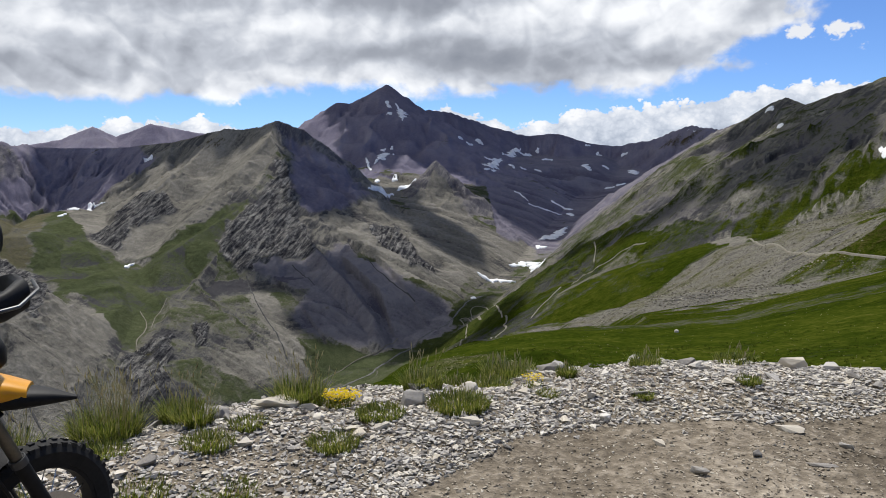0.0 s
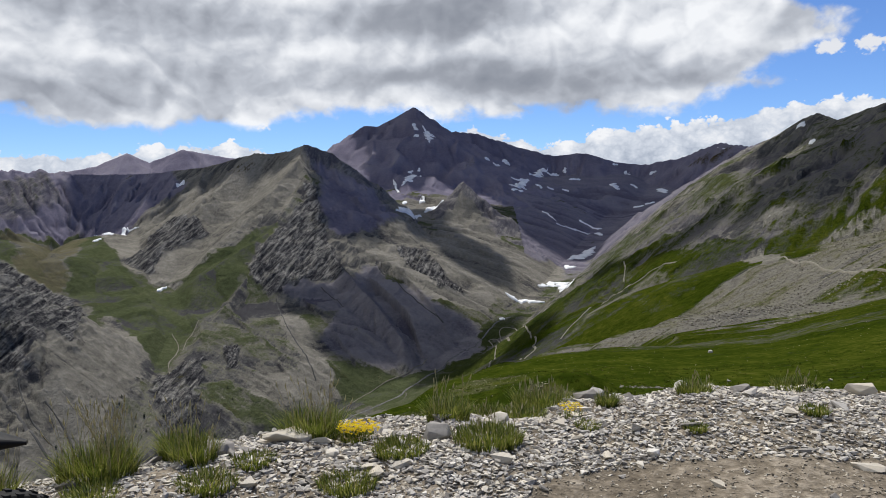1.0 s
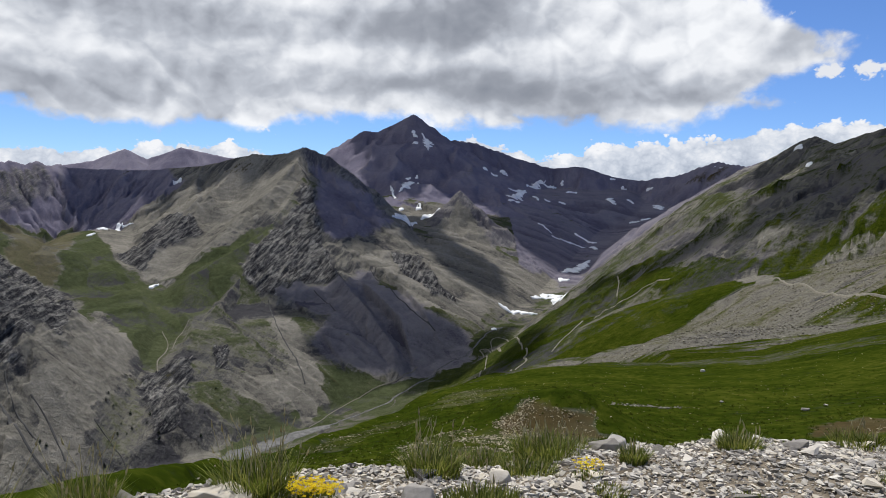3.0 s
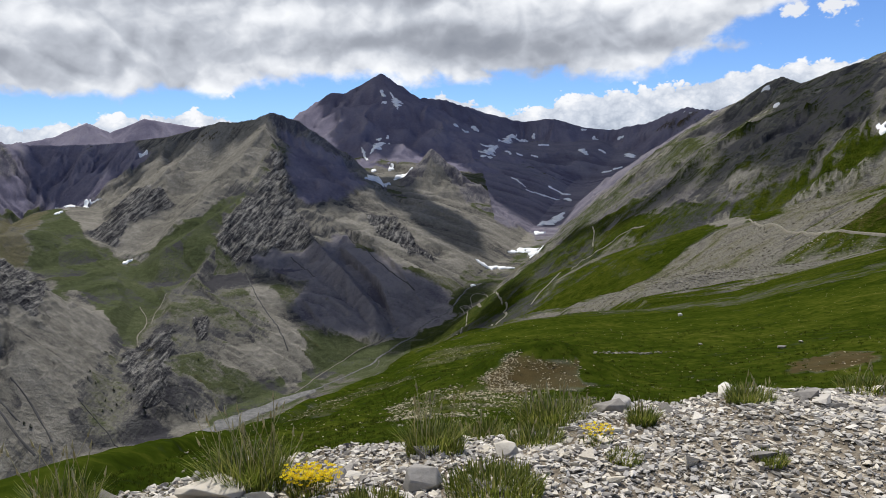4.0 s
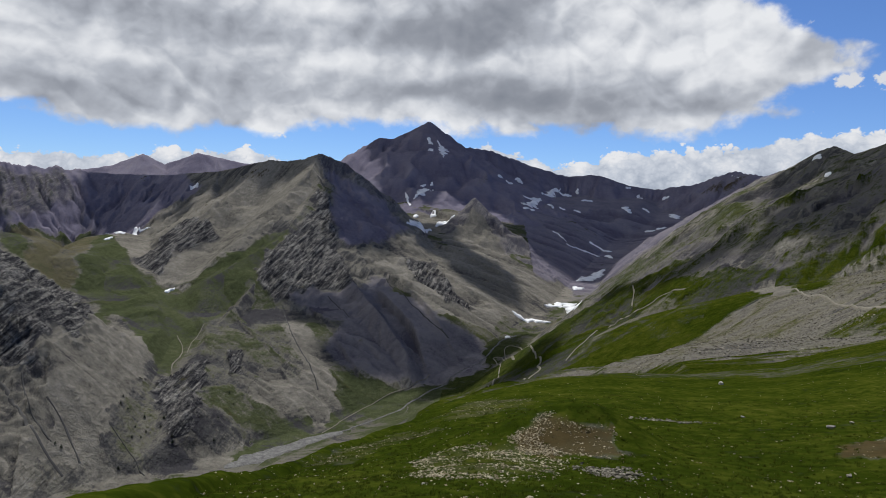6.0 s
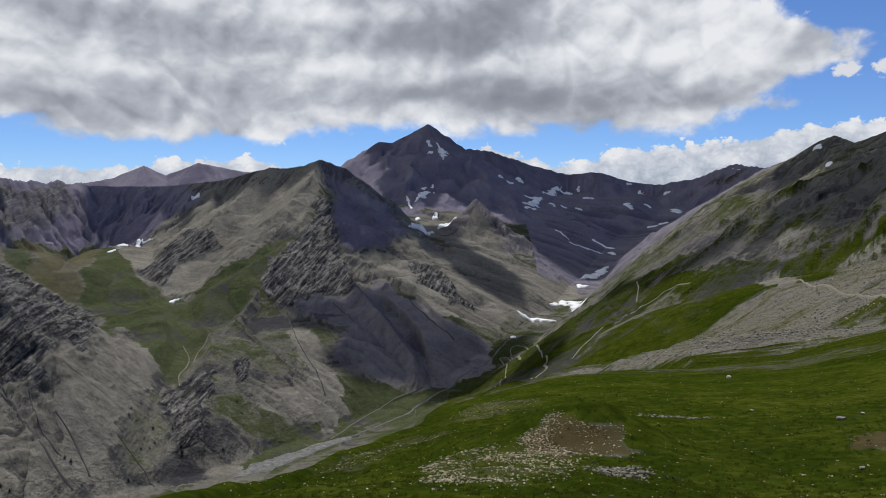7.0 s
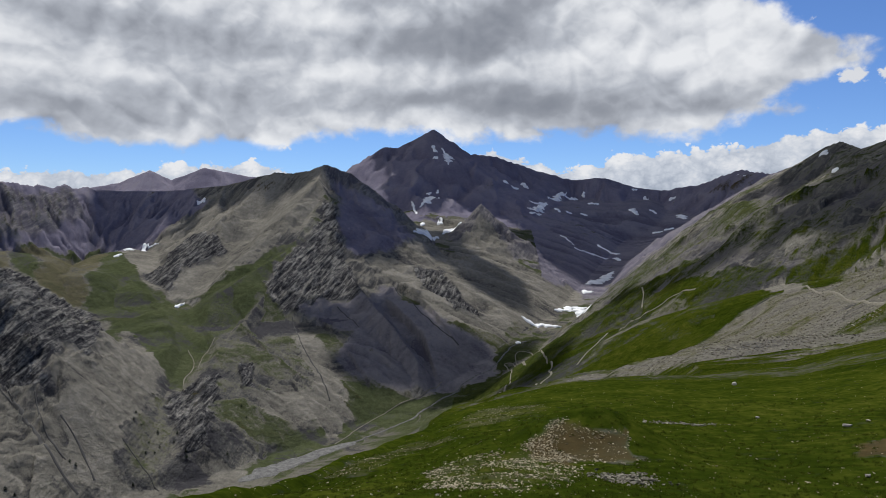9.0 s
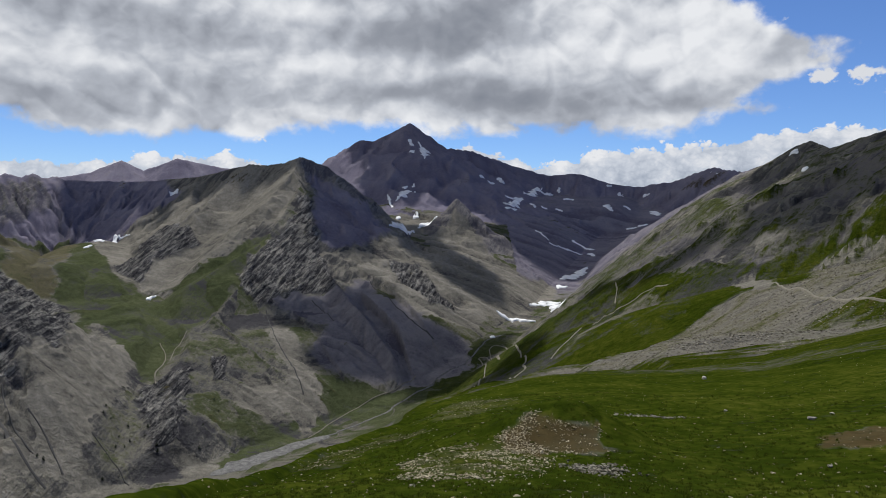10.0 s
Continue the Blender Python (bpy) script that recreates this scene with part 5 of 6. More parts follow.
#        x     y    seed blades radius tall spread heads head height
for tx, ty, seed, blades, radius, tall, spread, heads, high, text in (
        (-0.98, 4.78, 1, 520, 0.17, 0.22, 0.9, 60, 0.36, "bushy green grass tuft with seed stalks beside yellow flowers"),
        (-1.56, 4.32, 2, 380, 0.12, 0.17, 0.8, 25, 0.24, "bright green grass tuft among shale"),
        (-2.00, 4.10, 3, 620, 0.19, 0.24, 0.9, 130, 0.42, "tall green grass tuft with many dry seed stalks"),
        (-2.45, 3.75, 4, 420, 0.20, 0.20, 0.9, 70, 0.36, "tall grass tuft at the edge of the drop"),
        (-0.40, 4.38, 5, 620, 0.16, 0.06, 0.8, 0, 0, "low cushion of dark green grass"),
        (0.10, 4.52, 6, 680, 0.20, 0.09, 0.8, 6, 0.14, "low patch of green grass on rubble"),
        (-0.64, 4.02, 7, 460, 0.15, 0.07, 0.9, 0, 0, "low straggling grass patch on gravel"),
        (0.52, 5.66, 8, 620, 0.20, 0.16, 0.9, 50, 0.36, "tall yellow green grass tuft on the road edge"),
        (0.36, 5.25, 9, 380, 0.15, 0.11, 0.9, 10, 0.22, "ragged grass tuft in rubble"),
        (-1.20, 4.27, 10, 260, 0.12, 0.06, 0.9, 0, 0, "thin low grass among stones"),
        (0.74, 4.90, 11, 200, 0.08, 0.05, 0.9, 0, 0, "small round grass cushion in rubble"),
        (0.95, 5.35, 12, 220, 0.07, 0.12, 0.8, 4, 0.2, "small grass tuft between stones"),
        (1.39, 4.82, 13, 170, 0.07, 0.05, 0.9, 0, 0, "small grass cushion in rubble"),
        (1.62, 5.58, 14, 360, 0.12, 0.11, 0.9, 14, 0.26, "spiky green grass tuft in rubble"),
        (2.22, 5.05, 15, 220, 0.09, 0.06, 0.9, 0, 0, "low grass cushion in rubble"),
        (-1.10, 3.45, 16, 320, 0.16, 0.06, 0.9, 0, 0, "flat grass patch on gravel"),
        (-1.55, 3.35, 17, 360, 0.20, 0.07, 0.9, 0, 0, "flat yellowing grass patch on gravel"),
        (-1.85, 3.75, 18, 280, 0.13, 0.07, 0.9, 0, 0, "low grass patch among stones"),
        (-0.15, 5.10, 19, 380, 0.14, 0.18, 0.9, 26, 0.32, "grass tuft with stalks at the drop"),
        (2.45, 5.85, 20, 420, 0.16, 0.10, 0.9, 20, 0.26, "grass tuft beside a pale boulder"),
        (3.45, 5.95, 21, 420, 0.18, 0.11, 0.9, 16, 0.28, "grass tuft at the edge of the rubble"),
        (1.20, 6.15, 22, 460, 0.18, 0.11, 0.9, 20, 0.28, "grass tuft at the edge of the rubble"),
        (-1.75, 4.60, 23, 360, 0.13, 0.19, 0.9, 30, 0.34, "grass tuft hanging over the drop"),
        (1.75, 6.10, 25, 420, 0.20, 0.13, 0.9, 24, 0.28, "yellow green grass tuft where rubble meets meadow"),
        (2.15, 6.20, 26, 420, 0.20, 0.12, 0.9, 18, 0.26, "yellow green grass tuft where rubble meets meadow"),
        (0.75, 6.00, 27, 480, 0.20, 0.15, 0.9, 30, 0.32, "tall grass tuft where rubble meets meadow"),
        (0.15, 5.62, 28, 460, 0.18, 0.15, 0.9, 30, 0.30, "tall grass tuft where rubble meets meadow"),
        (2.95, 6.15, 29, 420, 0.20, 0.10, 0.9, 12, 0.24, "low grass tuft behind pale boulders"),
        (-2.05, 3.05, 30, 320, 0.20, 0.08, 0.9, 8, 0.18, "low grass patch on gravel beside a wheel"),
        (-1.35, 3.95, 31, 300, 0.15, 0.08, 0.9, 6, 0.18, "ragged low grass among shale"),
        (-2.20, 3.35, 24, 300, 0.18, 0.10, 0.9, 10, 0.2, "grass patch beside the front wheel")):
    build_tuft(tx, ty, seed, blades, radius, tall, spread, heads, high * (0.55 if ty > 5.2 else 1.0), text)


def build_flowers(x, y, seed, number, radius, label):
    clump = new("flower_clump")
    clump.location = (x, y, float(height(x, y)[0]))
    tagged(child_mesh("foliage", blade_tuft(seed, number, radius, 0.06, 0.9, 0.004), BLADE_MAT, clump), kind="stuff")
    r = random.Random(seed)
    verts, faces = [], []
    for _ in range(number):
        a, d = r.uniform(0, 6.28), radius * math.sqrt(r.random())
        px, py, pz, s = d * math.cos(a) * 1.25, d * math.sin(a) * 0.8, r.uniform(0.05, 0.10), r.uniform(0.007, 0.012)
        base = len(verts)
        verts.append((px, py, pz - 0.003))
        for i in range(5):
            q = 6.283 * i / 5 + a
            verts += [(px + s * math.cos(q - 0.4), py + s * math.sin(q - 0.4), pz + 0.004), (px + s * math.cos(q + 0.4), py + s * math.sin(q + 0.4), pz + 0.004)]
            faces.append((base, base + 1 + 2 * i, base + 2 + 2 * i))
    tagged(child_mesh("blossom", (verts, faces), YELLOW_MAT, clump), kind="stuff")
    return tagged(clump, label, "flowers", group="yellow flowers")


build_flowers(-0.68, 4.66, 3, 240, 0.105, "dense clump of small yellow flowers on rubble")
build_flowers(0.66, 5.12, 4, 50, 0.07, "small clump of yellow flowers in rubble")

# ---- meadow below the road ----
n = 26000
az, r = rng.uniform(-33, 37, n), np.exp(rng.uniform(math.log(5.6), math.log(95), n))
x, y = polar(az, r)
keep = (r > lip_distance(az) - 0.1 + 0.5 * rng.random(n)) & (r < np.interp(az, [b[0] for b in BRINK], [b[1] for b in BRINK]))
keep &= rng.random(n) > 0.8 * cover_mask("knoll", x, y) + 0.5 * cover_mask("knoll_skirt", x, y) + 0.7 * cover_mask("bare_earth", x, y)
x, y = x[keep], y[keep]
tufts = []
for s in range(8):
    v, f = [], []
    q = random.Random(s)
    for _ in range(13):
        a, d, out, h = q.uniform(0, 6.28), 0.5 * math.sqrt(q.random()), q.uniform(0, 6.28), q.uniform(0.5, 1.0)
        bx, by, w = d * math.cos(a), d * math.sin(a), 0.055
        k = len(v)
        v += [(bx - w * math.sin(out), by + w * math.cos(out), -0.05), (bx + w * math.sin(out), by - w * math.cos(out), -0.05), (bx + 0.45 * h * math.cos(out), by + 0.45 * h * math.sin(out), h)]
        f.append((k, k + 1, k + 2))
    tufts.append((np.array(v), np.array(f)))
n = len(x)
s = rng.uniform(0.07, 0.17, n) * np.clip(0.7 + np.hypot(x, y) / 90, 0.75, 1.5)
size = np.stack([s * 1.5, s * 1.5, s * rng.uniform(0.5, 0.9, n)], 1)
me = scatter_mesh("meadow_grass", tufts, np.stack([x, y, height(x, y)], 1), size, rng.uniform(0, 6.28, n), np.zeros(n), TURF_MAT)
tagged(new("meadow_grass", me), "short green alpine meadow grass", "grass", kind="stuff")

# pale stones strewn over the meadow, thickest on the knoll
az, r = rng.uniform(-20, 36, 3200), np.exp(rng.uniform(math.log(12), math.log(240), 3200))
spots = [np.stack(polar(az, r), 1)]
for name, number in (("knoll", 15000), ("knoll_skirt", 9000), ("brink_turf", 2600), ("brink_earth", 2600), ("bare_earth", 160)):
    p = np.array(COVER[name][1], float)
    x, y = rng.uniform(p[:, 0].min() - 2, p[:, 0].max() + 2, number), rng.uniform(p[:, 1].min() - 2, p[:, 1].max() + 2, number)
    keep = rng.random(number) < cover_mask(name, x, y) * np.clip(0.5 + 1.6 * fractal(x / 1.5, y / 1.5, 3, 211), 0.05, 1)
    spots.append(np.stack([x[keep], y[keep]], 1))
spots = np.vstack(spots)
put_stones("meadow_stones", spots[:, 0], spots[:, 1], 0.06, 0.21, PALE_MAT, "small pale stones strewn over the meadow", "stones", 2.2, 0.12)
# a heap of broken grey stone on the meadow
spots = np.stack([rng.normal(6.2, 0.75, 520), rng.normal(34.6, 0.8, 520)], 1)
put_stones("stone_heap", spots[:, 0], spots[:, 1], 0.08, 0.30, SCREE_MAT, "patch of broken grey stone on the meadow", "stones", 1.6, 0.2)
# a low outcrop
spots = np.stack([rng.normal(16.4, 1.6, 130), rng.normal(62.5, 1.0, 130)], 1)
put_stones("outcrop_stones", spots[:, 0], spots[:, 1], 0.15, 0.5, SCREE_MAT, "low pale rock outcrop in the meadow", "stones", 1.8, 0.1)
for i, (rx, ry, a, b, c, text) in enumerate(((26.6, 56.6, 0.75, 0.5, 0.32, "tan boulder on the meadow"), (28.6, 57.6, 0.42, 0.35, 0.2, "small tan boulder on the meadow"), (24.6, 68.8, 0.5, 0.34, 0.2, "pale boulder on the meadow"),
                                             (17.6, 36.4, 0.5, 0.28, 0.16, "flat pale rock in the meadow grass"), (40.0, 120.0, 1.3, 0.9, 0.6, "pale boulder on the green slope"))):
    tagged(build_rock(rx, ry, (a, b, c), 20 * i, 90 + i, text), group="boulders on the meadow")

# loose boulders of the scree slope
n = 60000
az, r = rng.uniform(6, 36, n), rng.uniform(300, 860, n)
x, y = polar(az, r)
keep = (cover_mask("diagonal_scree", x, y) + 0.5 * cover_mask("scree_edge", x, y)) * rng.random(n) > 0.3
put_stones("scree_boulders", x[keep][:16000], y[keep][:16000], 0.5, 1.9, SCREE_MAT, "loose grey boulders on a scree slope", "scree", 2.4, 0.1)

# ---- conifers on the far slope ----
NEEDLE_MAT = island_material("conifer_needles", [(0.1, (0.008, 0.016, 0.008)), (0.9, (0.024, 0.040, 0.018))], 0.8, 0.2, 2.0)
BARK_MAT = simple("conifer_bark", (0.05, 0.038, 0.028), (0.11, 0.085, 0.06), 3.0)


def build_conifer(seed, tall):
    r = random.Random(seed)
    tree = new("conifer")
    bm = bmesh.new()
    bmesh.ops.create_cone(bm, cap_ends=True, segments=7, radius1=tall * 0.028, radius2=tall * 0.004, depth=tall)
    bmesh.ops.translate(bm, verts=bm.verts, vec=(0, 0, tall / 2 - 0.4))
    part("trunk", bm, BARK_MAT, tree)
    verts, faces = [], []
    for i in range(190):
        t = r.random() ** 0.8
        z, reach = tall * (0.03 + 0.97 * t), tall * 0.42 * (1 - t) ** 0.8 * r.uniform(0.4, 1.1) + 0.08
        a = r.uniform(0, 6.28)
        cx, cy, s = reach * math.cos(a), reach * math.sin(a), tall * 0.075 * (1.15 - t)
        k = len(verts)
        verts += [(cx * 0.4, cy * 0.4, z + s * 0.8), (cx - s * math.sin(a), cy + s * math.cos(a), z - s * 0.4), (cx + s * math.sin(a), cy - s * math.cos(a), z - s * 0.4), (cx * 1.25, cy * 1.25, z - s * 0.9)]
        faces += [(k, k + 1, k + 2), (k + 1, k + 3, k + 2), (k, k + 3, k + 1), (k, k + 2, k + 3)]
    child_mesh("crown", (verts, faces), NEEDLE_MAT, tree)
    return tagged(tree, "dark green conifer standing alone on a steep slope", "tree", group="conifers on the slope")


CONIFERS = [(-504, 990), (-468, 981), (-440, 971), (-454, 956), (-414, 950), (-469, 956), (-462, 932), (-410, 943), (-377, 1090), (-379, 1028), (-369, 987), (-489, 974), (-498, 971), (-547, 770), (-536, 770), (-511, 837), (-504, 838), (-558, 761), (-448, 869), (-443, 988), (-454, 941), (-392, 1112)]
models = [build_conifer(s, h) for s, h in ((1, 4.6), (2, 5.6), (3, 3.8))]
for i, (tx, ty) in enumerate(CONIFERS):
    m = pose(tx, ty, float(height(tx, ty)[0]), 0, 0, 47 * i)
    if i < 3:
        models[i].matrix_world = m
    else:
        copy_thing(models[i % 3], m)


# ---- parked motorcycle ----
BLACK_MAT = simple("black_plastic", (0.006, 0.006, 0.007), (0.015, 0.015, 0.016), 9.0, 0.6, 0.002, 0.2)
RUBBER_MAT = simple("tyre_rubber", (0.009, 0.009, 0.009), (0.022, 0.021, 0.020), 12.0, 0.85, 0.003, 0.3)
PAINT_MAT = simple("yellow_paint", (0.60, 0.255, 0.004), (0.72, 0.33, 0.008), 5.0, 0.28, 0.0005, 0.5)
STEEL_MAT = simple("brushed_steel", (0.38, 0.38, 0.39), (0.58, 0.58, 0.60), 14.0, 0.38, 0.001, 0.5, 1.0)
FORK_MAT = simple("fork_metal", (0.09, 0.082, 0.07), (0.17, 0.155, 0.13), 14.0, 0.42, 0.001, 0.5, 0.8)
ENGINE_MAT = simple("engine_grey", (0.05, 0.05, 0.052), (0.11, 0.11, 0.115), 10.0, 0.5, 0.002, 0.5, 0.6)
SEAT_MAT = simple("seat_vinyl", (0.012, 0.012, 0.013), (0.03, 0.03, 0.031), 16.0, 0.7, 0.002, 0.3)
LAMP_MAT = simple("amber_lens", (0.55, 0.20, 0.02), (0.68, 0.28, 0.03), 12.0, 0.25, 0.0005, 0.5)
SCREEN_MAT, kk = material("smoked_screen")
kb = kk.node("ShaderNodeBsdfPrincipled", {"Base Color": (0.35, 0.36, 0.37, 1), "Roughness": 0.08, "Transmission Weight": 0.9, "IOR": 1.2})
kk.node("ShaderNodeOutputMaterial", {"Surface": kb.outputs[0]})


def loft(sections, around=14, power=2.6):
    """A closed body through rounded sections (x, y, z, half width, half height)."""
    bm = bmesh.new()
    rings = []
    for x, y, z, hw, hh in sections:
        ring = []
        for i in range(around):
            a = 2 * math.pi * i / around
            c, s = math.cos(a), math.sin(a)
            ring.append(bm.verts.new((x, y + hw * math.copysign(abs(c) ** (2 / power), c), z + hh * math.copysign(abs(s) ** (2 / power), s))))
        rings.append(ring)
    for p, q in zip(rings, rings[1:]):
        for i in range(around):
            j = (i + 1) % around
            bm.faces.new((p[i], p[j], q[j], q[i]))
    bm.faces.new(rings[0][::-1])
    bm.faces.new(rings[-1])
    bmesh.ops.recalc_face_normals(bm, faces=bm.faces)
    smooth_faces(bm)
    return bm


def tube(points, radius, around=10):
    """A round bar along points."""
    bm = bmesh.new()
    pts = [Vector(p) for p in points]
    rings = []
    for i, p in enumerate(pts):
        way = (pts[min(i + 1, len(pts) - 1)] - pts[max(i - 1, 0)]).normalized()
        side = way.cross(Vector((0, 0, 1)) if abs(way.z) < 0.9 else Vector((1, 0, 0))).normalized()
        up = side.cross(way)
        rings.append([bm.verts.new(p + radius * (math.cos(a) * side + math.sin(a) * up)) for a in (2 * math.pi * k / around for k in range(around))])
    for p, q in zip(rings, rings[1:]):
        for i in range(around):
            j = (i + 1) % around
            bm.faces.new((p[i], p[j], q[j], q[i]))
    bm.faces.new(rings[0][::-1])
    bm.faces.new(rings[-1])
    bmesh.ops.recalc_face_normals(bm, faces=bm.faces)
    smooth_faces(bm)
    return bm


def revolved(profile, around=48, lo=0.0, hi=360.0):
    """A ring about the y axis from a profile of (radius, y)."""
    bm = bmesh.new()
    full = hi - lo >= 360
    steps = around if full else around + 1
    rings = [[bm.verts.new((r * math.cos(a), y, r * math.sin(a))) for r, y in profile] for a in (radians(lo + (hi - lo) * k / around) for k in range(steps))]
    for k in range(around):
        p, q = rings[k], rings[(k + 1) % steps]
        for i in range(len(profile)):
            j = (i + 1) % len(profile)
            bm.faces.new((p[i], p[j], q[j], q[i]))
    if not full:
        bm.faces.new(rings[0])
        bm.faces.new(rings[-1][::-1])
    bmesh.ops.recalc_face_normals(bm, faces=bm.faces)
    smooth_faces(bm)
    return bm


def moved(bm, m):
    bm.transform(m)
    return bm


def build_wheel(name, parent, m, radius, width):
    """A spoked wheel: tyre with knobs, rim, hub, spokes, brake disc."""
    w = width / 2
    tyre = revolved([(radius - 0.085, w * 0.7), (radius - 0.04, w), (radius - 0.012, w * 0.72), (radius, 0), (radius - 0.012, -w * 0.72), (radius - 0.04, -w), (radius - 0.085, -w * 0.7)], 56)
    for k in range(44):
        a = 2 * math.pi * k / 44
        for y in (-w * 0.62, 0.0, w * 0.62):
            knob = bmesh.ops.create_cube(tyre, size=1.0)["verts"]
            shift = 0.5 if y else 0.0
            tilt = Matrix.Rotation(-(a + shift * 2 * math.pi / 44), 4, "Y") @ Matrix.Translation((radius - 0.006 - (0.010 if y else 0), y, 0)) @ Matrix.Diagonal((0.018, w * 0.42, 0.020, 1))
            bmesh.ops.transform(tyre, matrix=tilt, verts=knob)
    wheel = part(name, moved(tyre, m), RUBBER_MAT, parent, "knobbly black rubber tyre on a spoked wheel")
    part("rim", moved(revolved([(radius - 0.10, w * 0.62), (radius - 0.075, w * 0.66), (radius - 0.080, 0), (radius - 0.075, -w * 0.66), (radius - 0.10, -w * 0.62), (radius - 0.105, 0)], 48), m), BLACK_MAT, wheel)
    part("hub", moved(revolved([(0.012, 0.07), (0.055, 0.06), (0.035, 0.03), (0.035, -0.03), (0.055, -0.06), (0.012, -0.07)], 20), m), ENGINE_MAT, wheel)
    for k in range(18):
        a, b = 2 * math.pi * k / 18, 2 * math.pi * (k + (0.8 if k % 2 else -0.8)) / 18
        y = 0.045 if k % 2 else -0.045
        part("spoke", moved(tube([(0.05 * math.cos(a), y, 0.05 * math.sin(a)), ((radius - 0.10) * math.cos(b), 0, (radius - 0.10) * math.sin(b))], 0.0022, 5), m), STEEL_MAT, wheel)
    part("brake_disc", moved(revolved([(0.10, -0.066), (0.15, -0.066), (0.15, -0.071), (0.10, -0.071)], 40), m), STEEL_MAT, wheel, "steel brake disc")
    return wheel


def build_motorcycle():
    bike = new("motorcycle")
    steer = pose(0, 0, 0, 0, 0, 46)                       # bars and fork turned to the left
    rake = steer @ pose(0, 0, 0.97) @ pose(0, 0, 0, 0, -25, 0)
    # fork, front wheel, mudguard
    build_wheel("front_wheel", bike, steer @ pose(0.27, 0, 0.325), 0.325, 0.10)
    for side in (-0.105, 0.105):
        leg = part("fork_leg", moved(tube([(0, side, 0.02), (0, side, -0.36)], 0.021, 14), rake), FORK_MAT, bike, "dull metal fork tube")
        part("fork_slider", moved(tube([(0, side, -0.34), (0, side, -0.36), (0, side, -0.70), (0.02, side, -0.74)], 0.026, 14), rake), BLACK_MAT, leg)
        part("clamp_ring", moved(tube([(0, side, -0.34), (0, side, -0.37)], 0.029, 14), rake), ENGINE_MAT, leg)
    part("fork_yoke", moved(loft([(-0.03, 0, 0, 0.13, 0.02), (0.03, 0, 0, 0.13, 0.02)]), rake @ pose(0, 0, -0.16)), BLACK_MAT, bike)
    part("axle", moved(tube([(0, -0.13, 0), (0, 0.13, 0)], 0.014, 10), steer @ pose(0.27, 0, 0.325)), STEEL_MAT, bike)
    guard = revolved([(0.340, 0.062), (0.350, 0.045), (0.353, 0), (0.350, -0.045), (0.340, -0.062), (0.344, 0)], 30, 105, 170)
    part("mudguard", moved(guard, steer @ pose(0.27, 0, 0.325)), BLACK_MAT, bike, "black plastic front mudguard")
    part("brake_caliper", moved(loft([(-0.06, 0, 0, 0.02, 0.03), (-0.04, 0, 0, 0.025, 0.045), (0.04, 0, 0, 0.025, 0.045), (0.06, 0, 0, 0.02, 0.03)]), steer @ pose(0.17, -0.085, 0.40, 0, -40, 0)), ENGINE_MAT, bike)
    part("brake_hose", moved(tube([(0.16, -0.09, 0.43), (0.10, -0.12, 0.55), (0.02, -0.13, 0.70), (-0.04, -0.10, 0.88)], 0.006, 7), steer), BLACK_MAT, bike)
    # beak and front fairing
    beak = part("beak", loft([(-0.14, 0, 0.975, 0.10, 0.078), (-0.02, 0, 0.952, 0.105, 0.068), (0.08, 0, 0.928, 0.095, 0.056), (0.17, 0, 0.908, 0.082, 0.044), (0.235, 0, 0.896, 0.065, 0.030)]), PAINT_MAT, bike, "glossy yellow front beak")
    part("beak_tip", loft([(0.13, 0, 0.882, 0.086, 0.030), (0.22, 0, 0.884, 0.074, 0.034), (0.30, 0, 0.876, 0.046, 0.022), (0.375, 0, 0.864, 0.010, 0.006)]), BLACK_MAT, beak, "matt black beak tip")
    part("beak_seam", tube([(0.10, -0.094, 0.945), (0.04, -0.106, 0.915), (-0.01, -0.108, 0.890)], 0.004, 6), BLACK_MAT, beak)
    part("beak_bolt", tube([(0.155, -0.088, 0.906), (0.155, -0.096, 0.906)], 0.008, 8), STEEL_MAT, beak)
    part("headlight", loft([(-0.14, 0, 1.06, 0.10, 0.085), (0.02, 0, 1.055, 0.095, 0.08), (0.10, 0, 1.045, 0.075, 0.068), (0.155, 0, 1.035, 0.045, 0.05), (0.17, 0, 1.03, 0.02, 0.03)]), BLACK_MAT, bike, "black headlight housing")
    part("turn_signal", loft([(-0.05, -0.15, 0.80, 0.045, 0.016), (-0.01, -0.16, 0.80, 0.05, 0.022), (0.04, -0.16, 0.80, 0.035, 0.018)]), LAMP_MAT, bike, "small amber turn signal")
    screen = bmesh.new()
    rows = [[screen.verts.new((0.09 - 0.20 * t - 0.10 * abs(u) ** 2, 0.14 * u * (1 - 0.25 * t), 1.10 + 0.34 * t)) for u in (-1, -0.6, -0.2, 0.2, 0.6, 1)] for t in (0, 0.33, 0.66, 1)]
    for p, q in zip(rows, rows[1:]):
        for i in range(5):
            screen.faces.new((p[i], p[i + 1], q[i + 1], q[i]))
    bmesh.ops.solidify(screen, geom=screen.faces[:], thickness=0.004)
    smooth_faces(screen)
    part("windscreen", screen, SCREEN_MAT, bike, "smoked clear windscreen")
    # bars, guards, mirrors
    bars = steer @ pose(-0.01, 0, 0.045) @ Matrix.Diagonal((1, 0.95, 1, 1))
    part("handlebar", moved(tube([(-0.16, -0.40, 1.19), (-0.10, -0.20, 1.21), (-0.08, -0.08, 1.13), (-0.08, 0.08, 1.13), (-0.10, 0.20, 1.21), (-0.16, 0.40, 1.19)], 0.012, 10), bars), BLACK_MAT, bike)
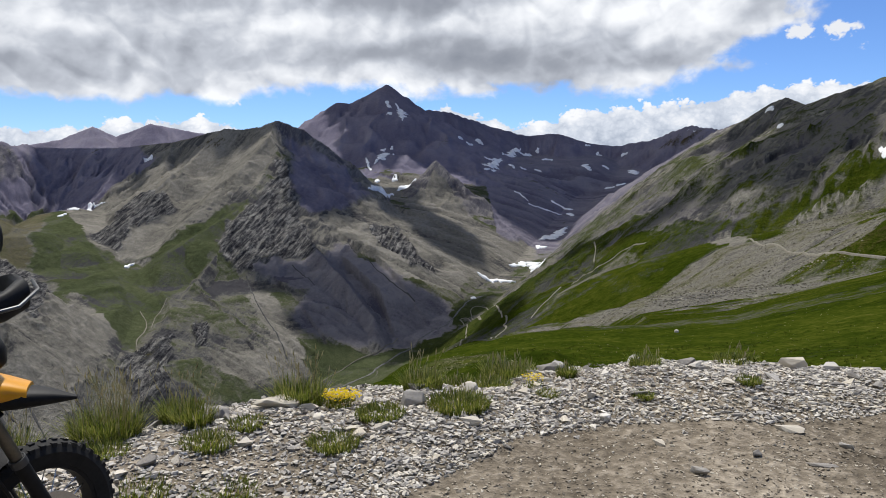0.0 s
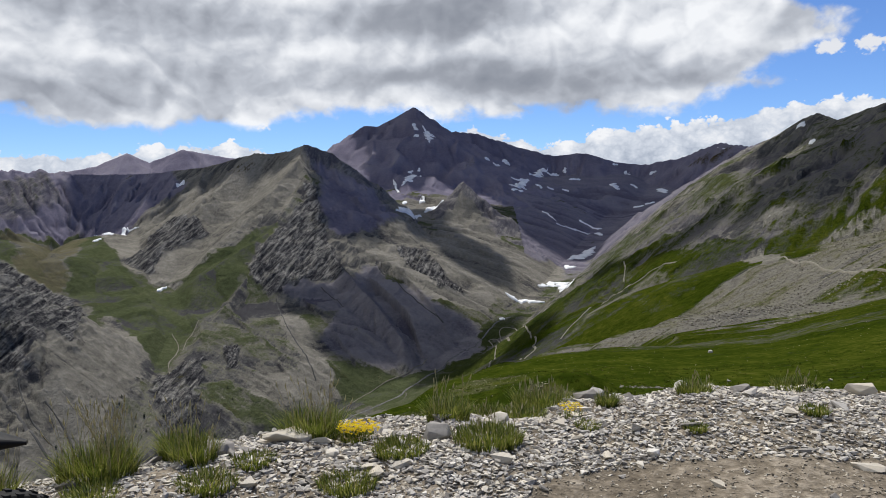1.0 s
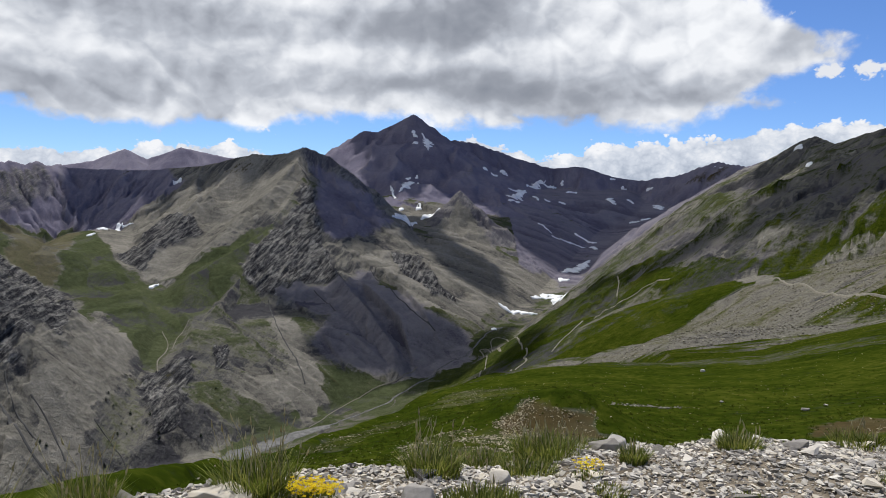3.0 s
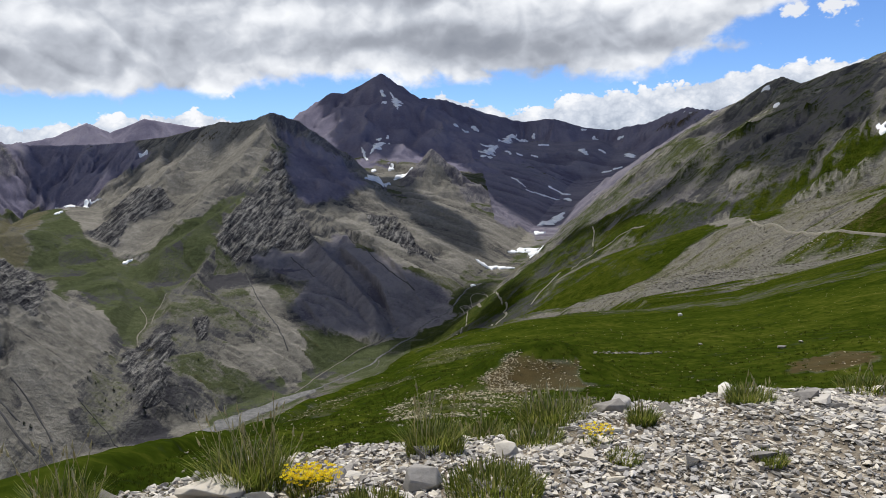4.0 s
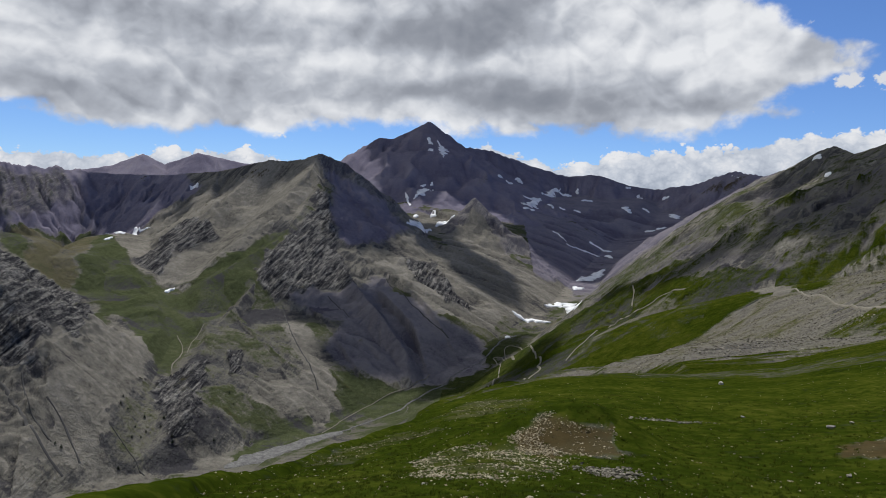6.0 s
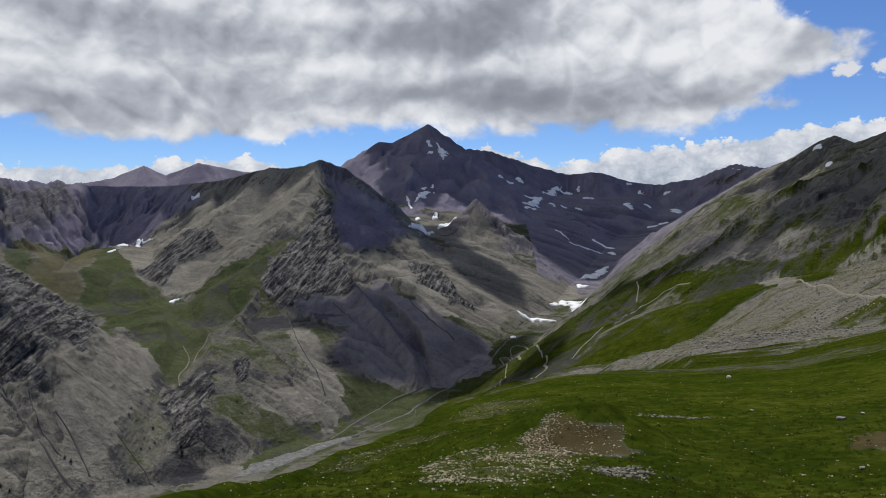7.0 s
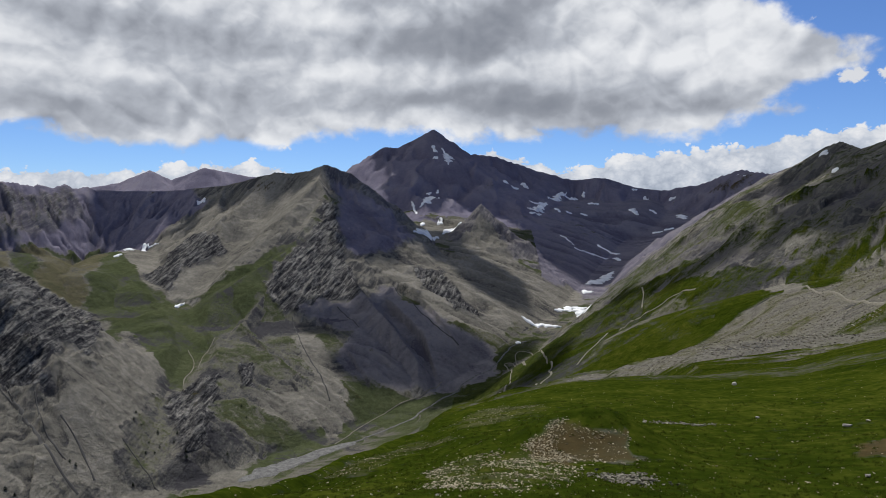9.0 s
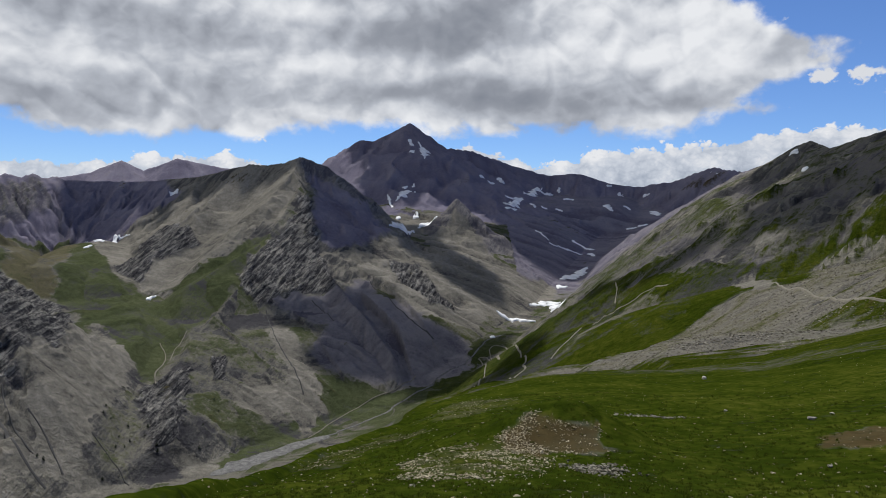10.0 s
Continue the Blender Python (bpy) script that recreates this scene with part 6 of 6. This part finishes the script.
    for s in (-1, 1):
        part("grip", moved(tube([(-0.165, s * 0.41, 1.19), (-0.13, s * 0.29, 1.20)], 0.018, 10), bars), RUBBER_MAT, bike)
        guard = part("handguard", moved(loft([(-0.20, s * 0.43, 1.17, 0.016, 0.030), (-0.06, s * 0.43, 1.20, 0.022, 0.042), (0.03, s * 0.38, 1.22, 0.040, 0.048), (0.055, s * 0.31, 1.235, 0.045, 0.040), (0.06, s * 0.23, 1.24, 0.02, 0.02)]), bars), BLACK_MAT, bike, "black plastic hand guard")
        part("guard_bar", moved(tube([(-0.17, s * 0.45, 1.185), (-0.04, s * 0.47, 1.20), (0.05, s * 0.43, 1.235), (0.095, s * 0.34, 1.25)], 0.006, 8), bars), ENGINE_MAT, guard, "dark metal bar")
        part("mirror_stem", moved(tube([(-0.12, s * 0.25, 1.21), (-0.11, s * 0.29, 1.32), (-0.10, s * 0.35, 1.38)], 0.006, 8), bars), BLACK_MAT, bike)
        part("mirror", moved(loft([(-0.045, s * 0.37, 1.40, 0.055, 0.06), (-0.07, s * 0.37, 1.40, 0.072, 0.078), (-0.10, s * 0.37, 1.40, 0.072, 0.078), (-0.11, s * 0.37, 1.40, 0.064, 0.07)], 18, 2.2), bars), BLACK_MAT, bike, "rounded black rear-view mirror")
    # tank, seat, engine, rear end
    part("fuel_tank", loft([(-0.12, 0, 0.96, 0.10, 0.10), (-0.25, 0, 0.98, 0.16, 0.14), (-0.42, 0, 0.98, 0.17, 0.14), (-0.58, 0, 0.93, 0.12, 0.10), (-0.66, 0, 0.89, 0.09, 0.06)], 18), PAINT_MAT, bike, "glossy yellow fuel tank")
    part("seat", loft([(-0.58, 0, 0.90, 0.08, 0.05), (-0.75, 0, 0.88, 0.13, 0.05), (-0.95, 0, 0.90, 0.14, 0.055), (-1.20, 0, 0.96, 0.12, 0.05), (-1.38, 0, 0.98, 0.08, 0.035)], 16), SEAT_MAT, bike, "black vinyl seat")
    part("tail", loft([(-0.95, 0, 0.83, 0.10, 0.04), (-1.25, 0, 0.90, 0.09, 0.04), (-1.50, 0, 0.95, 0.06, 0.03)]), BLACK_MAT, bike)
    part("engine", loft([(-0.18, 0, 0.48, 0.10, 0.13), (-0.30, 0, 0.50, 0.17, 0.20), (-0.55, 0, 0.48, 0.18, 0.20), (-0.72, 0, 0.46, 0.12, 0.13)], 16, 4.0), ENGINE_MAT, bike, "grey engine block")
    for s in (-1, 1):
        part("frame_tube", tube([(-0.10, s * 0.05, 0.92), (-0.20, s * 0.14, 0.70), (-0.28, s * 0.15, 0.30), (-0.75, s * 0.14, 0.28), (-0.85, s * 0.13, 0.55), (-1.20, s * 0.10, 0.84)], 0.016, 8), BLACK_MAT, bike)
        part("swingarm", tube([(-0.72, s * 0.09, 0.40), (-1.20, s * 0.11, 0.325)], 0.024, 10), ENGINE_MAT, bike)
    part("exhaust", tube([(-0.25, -0.13, 0.36), (-0.60, -0.17, 0.30), (-0.85, -0.19, 0.42), (-1.35, -0.21, 0.66)], 0.045, 14), STEEL_MAT, bike, "dull steel exhaust")
    build_wheel("rear_wheel", bike, pose(-1.20, 0, 0.325), 0.325, 0.13)
    part("side_stand", tube([(-0.62, 0.14, 0.30), (-0.58, 0.30, 0.02), (-0.54, 0.31, 0.005)], 0.011, 8), STEEL_MAT, bike)
    bike.matrix_world = pose(-1.605, 2.25, float(height(-1.5, 2.4)[0]) - 0.005, 0, 0, 20)
    return tagged(bike, "yellow and black adventure motorcycle parked on gravel", "motorcycle")


build_motorcycle()
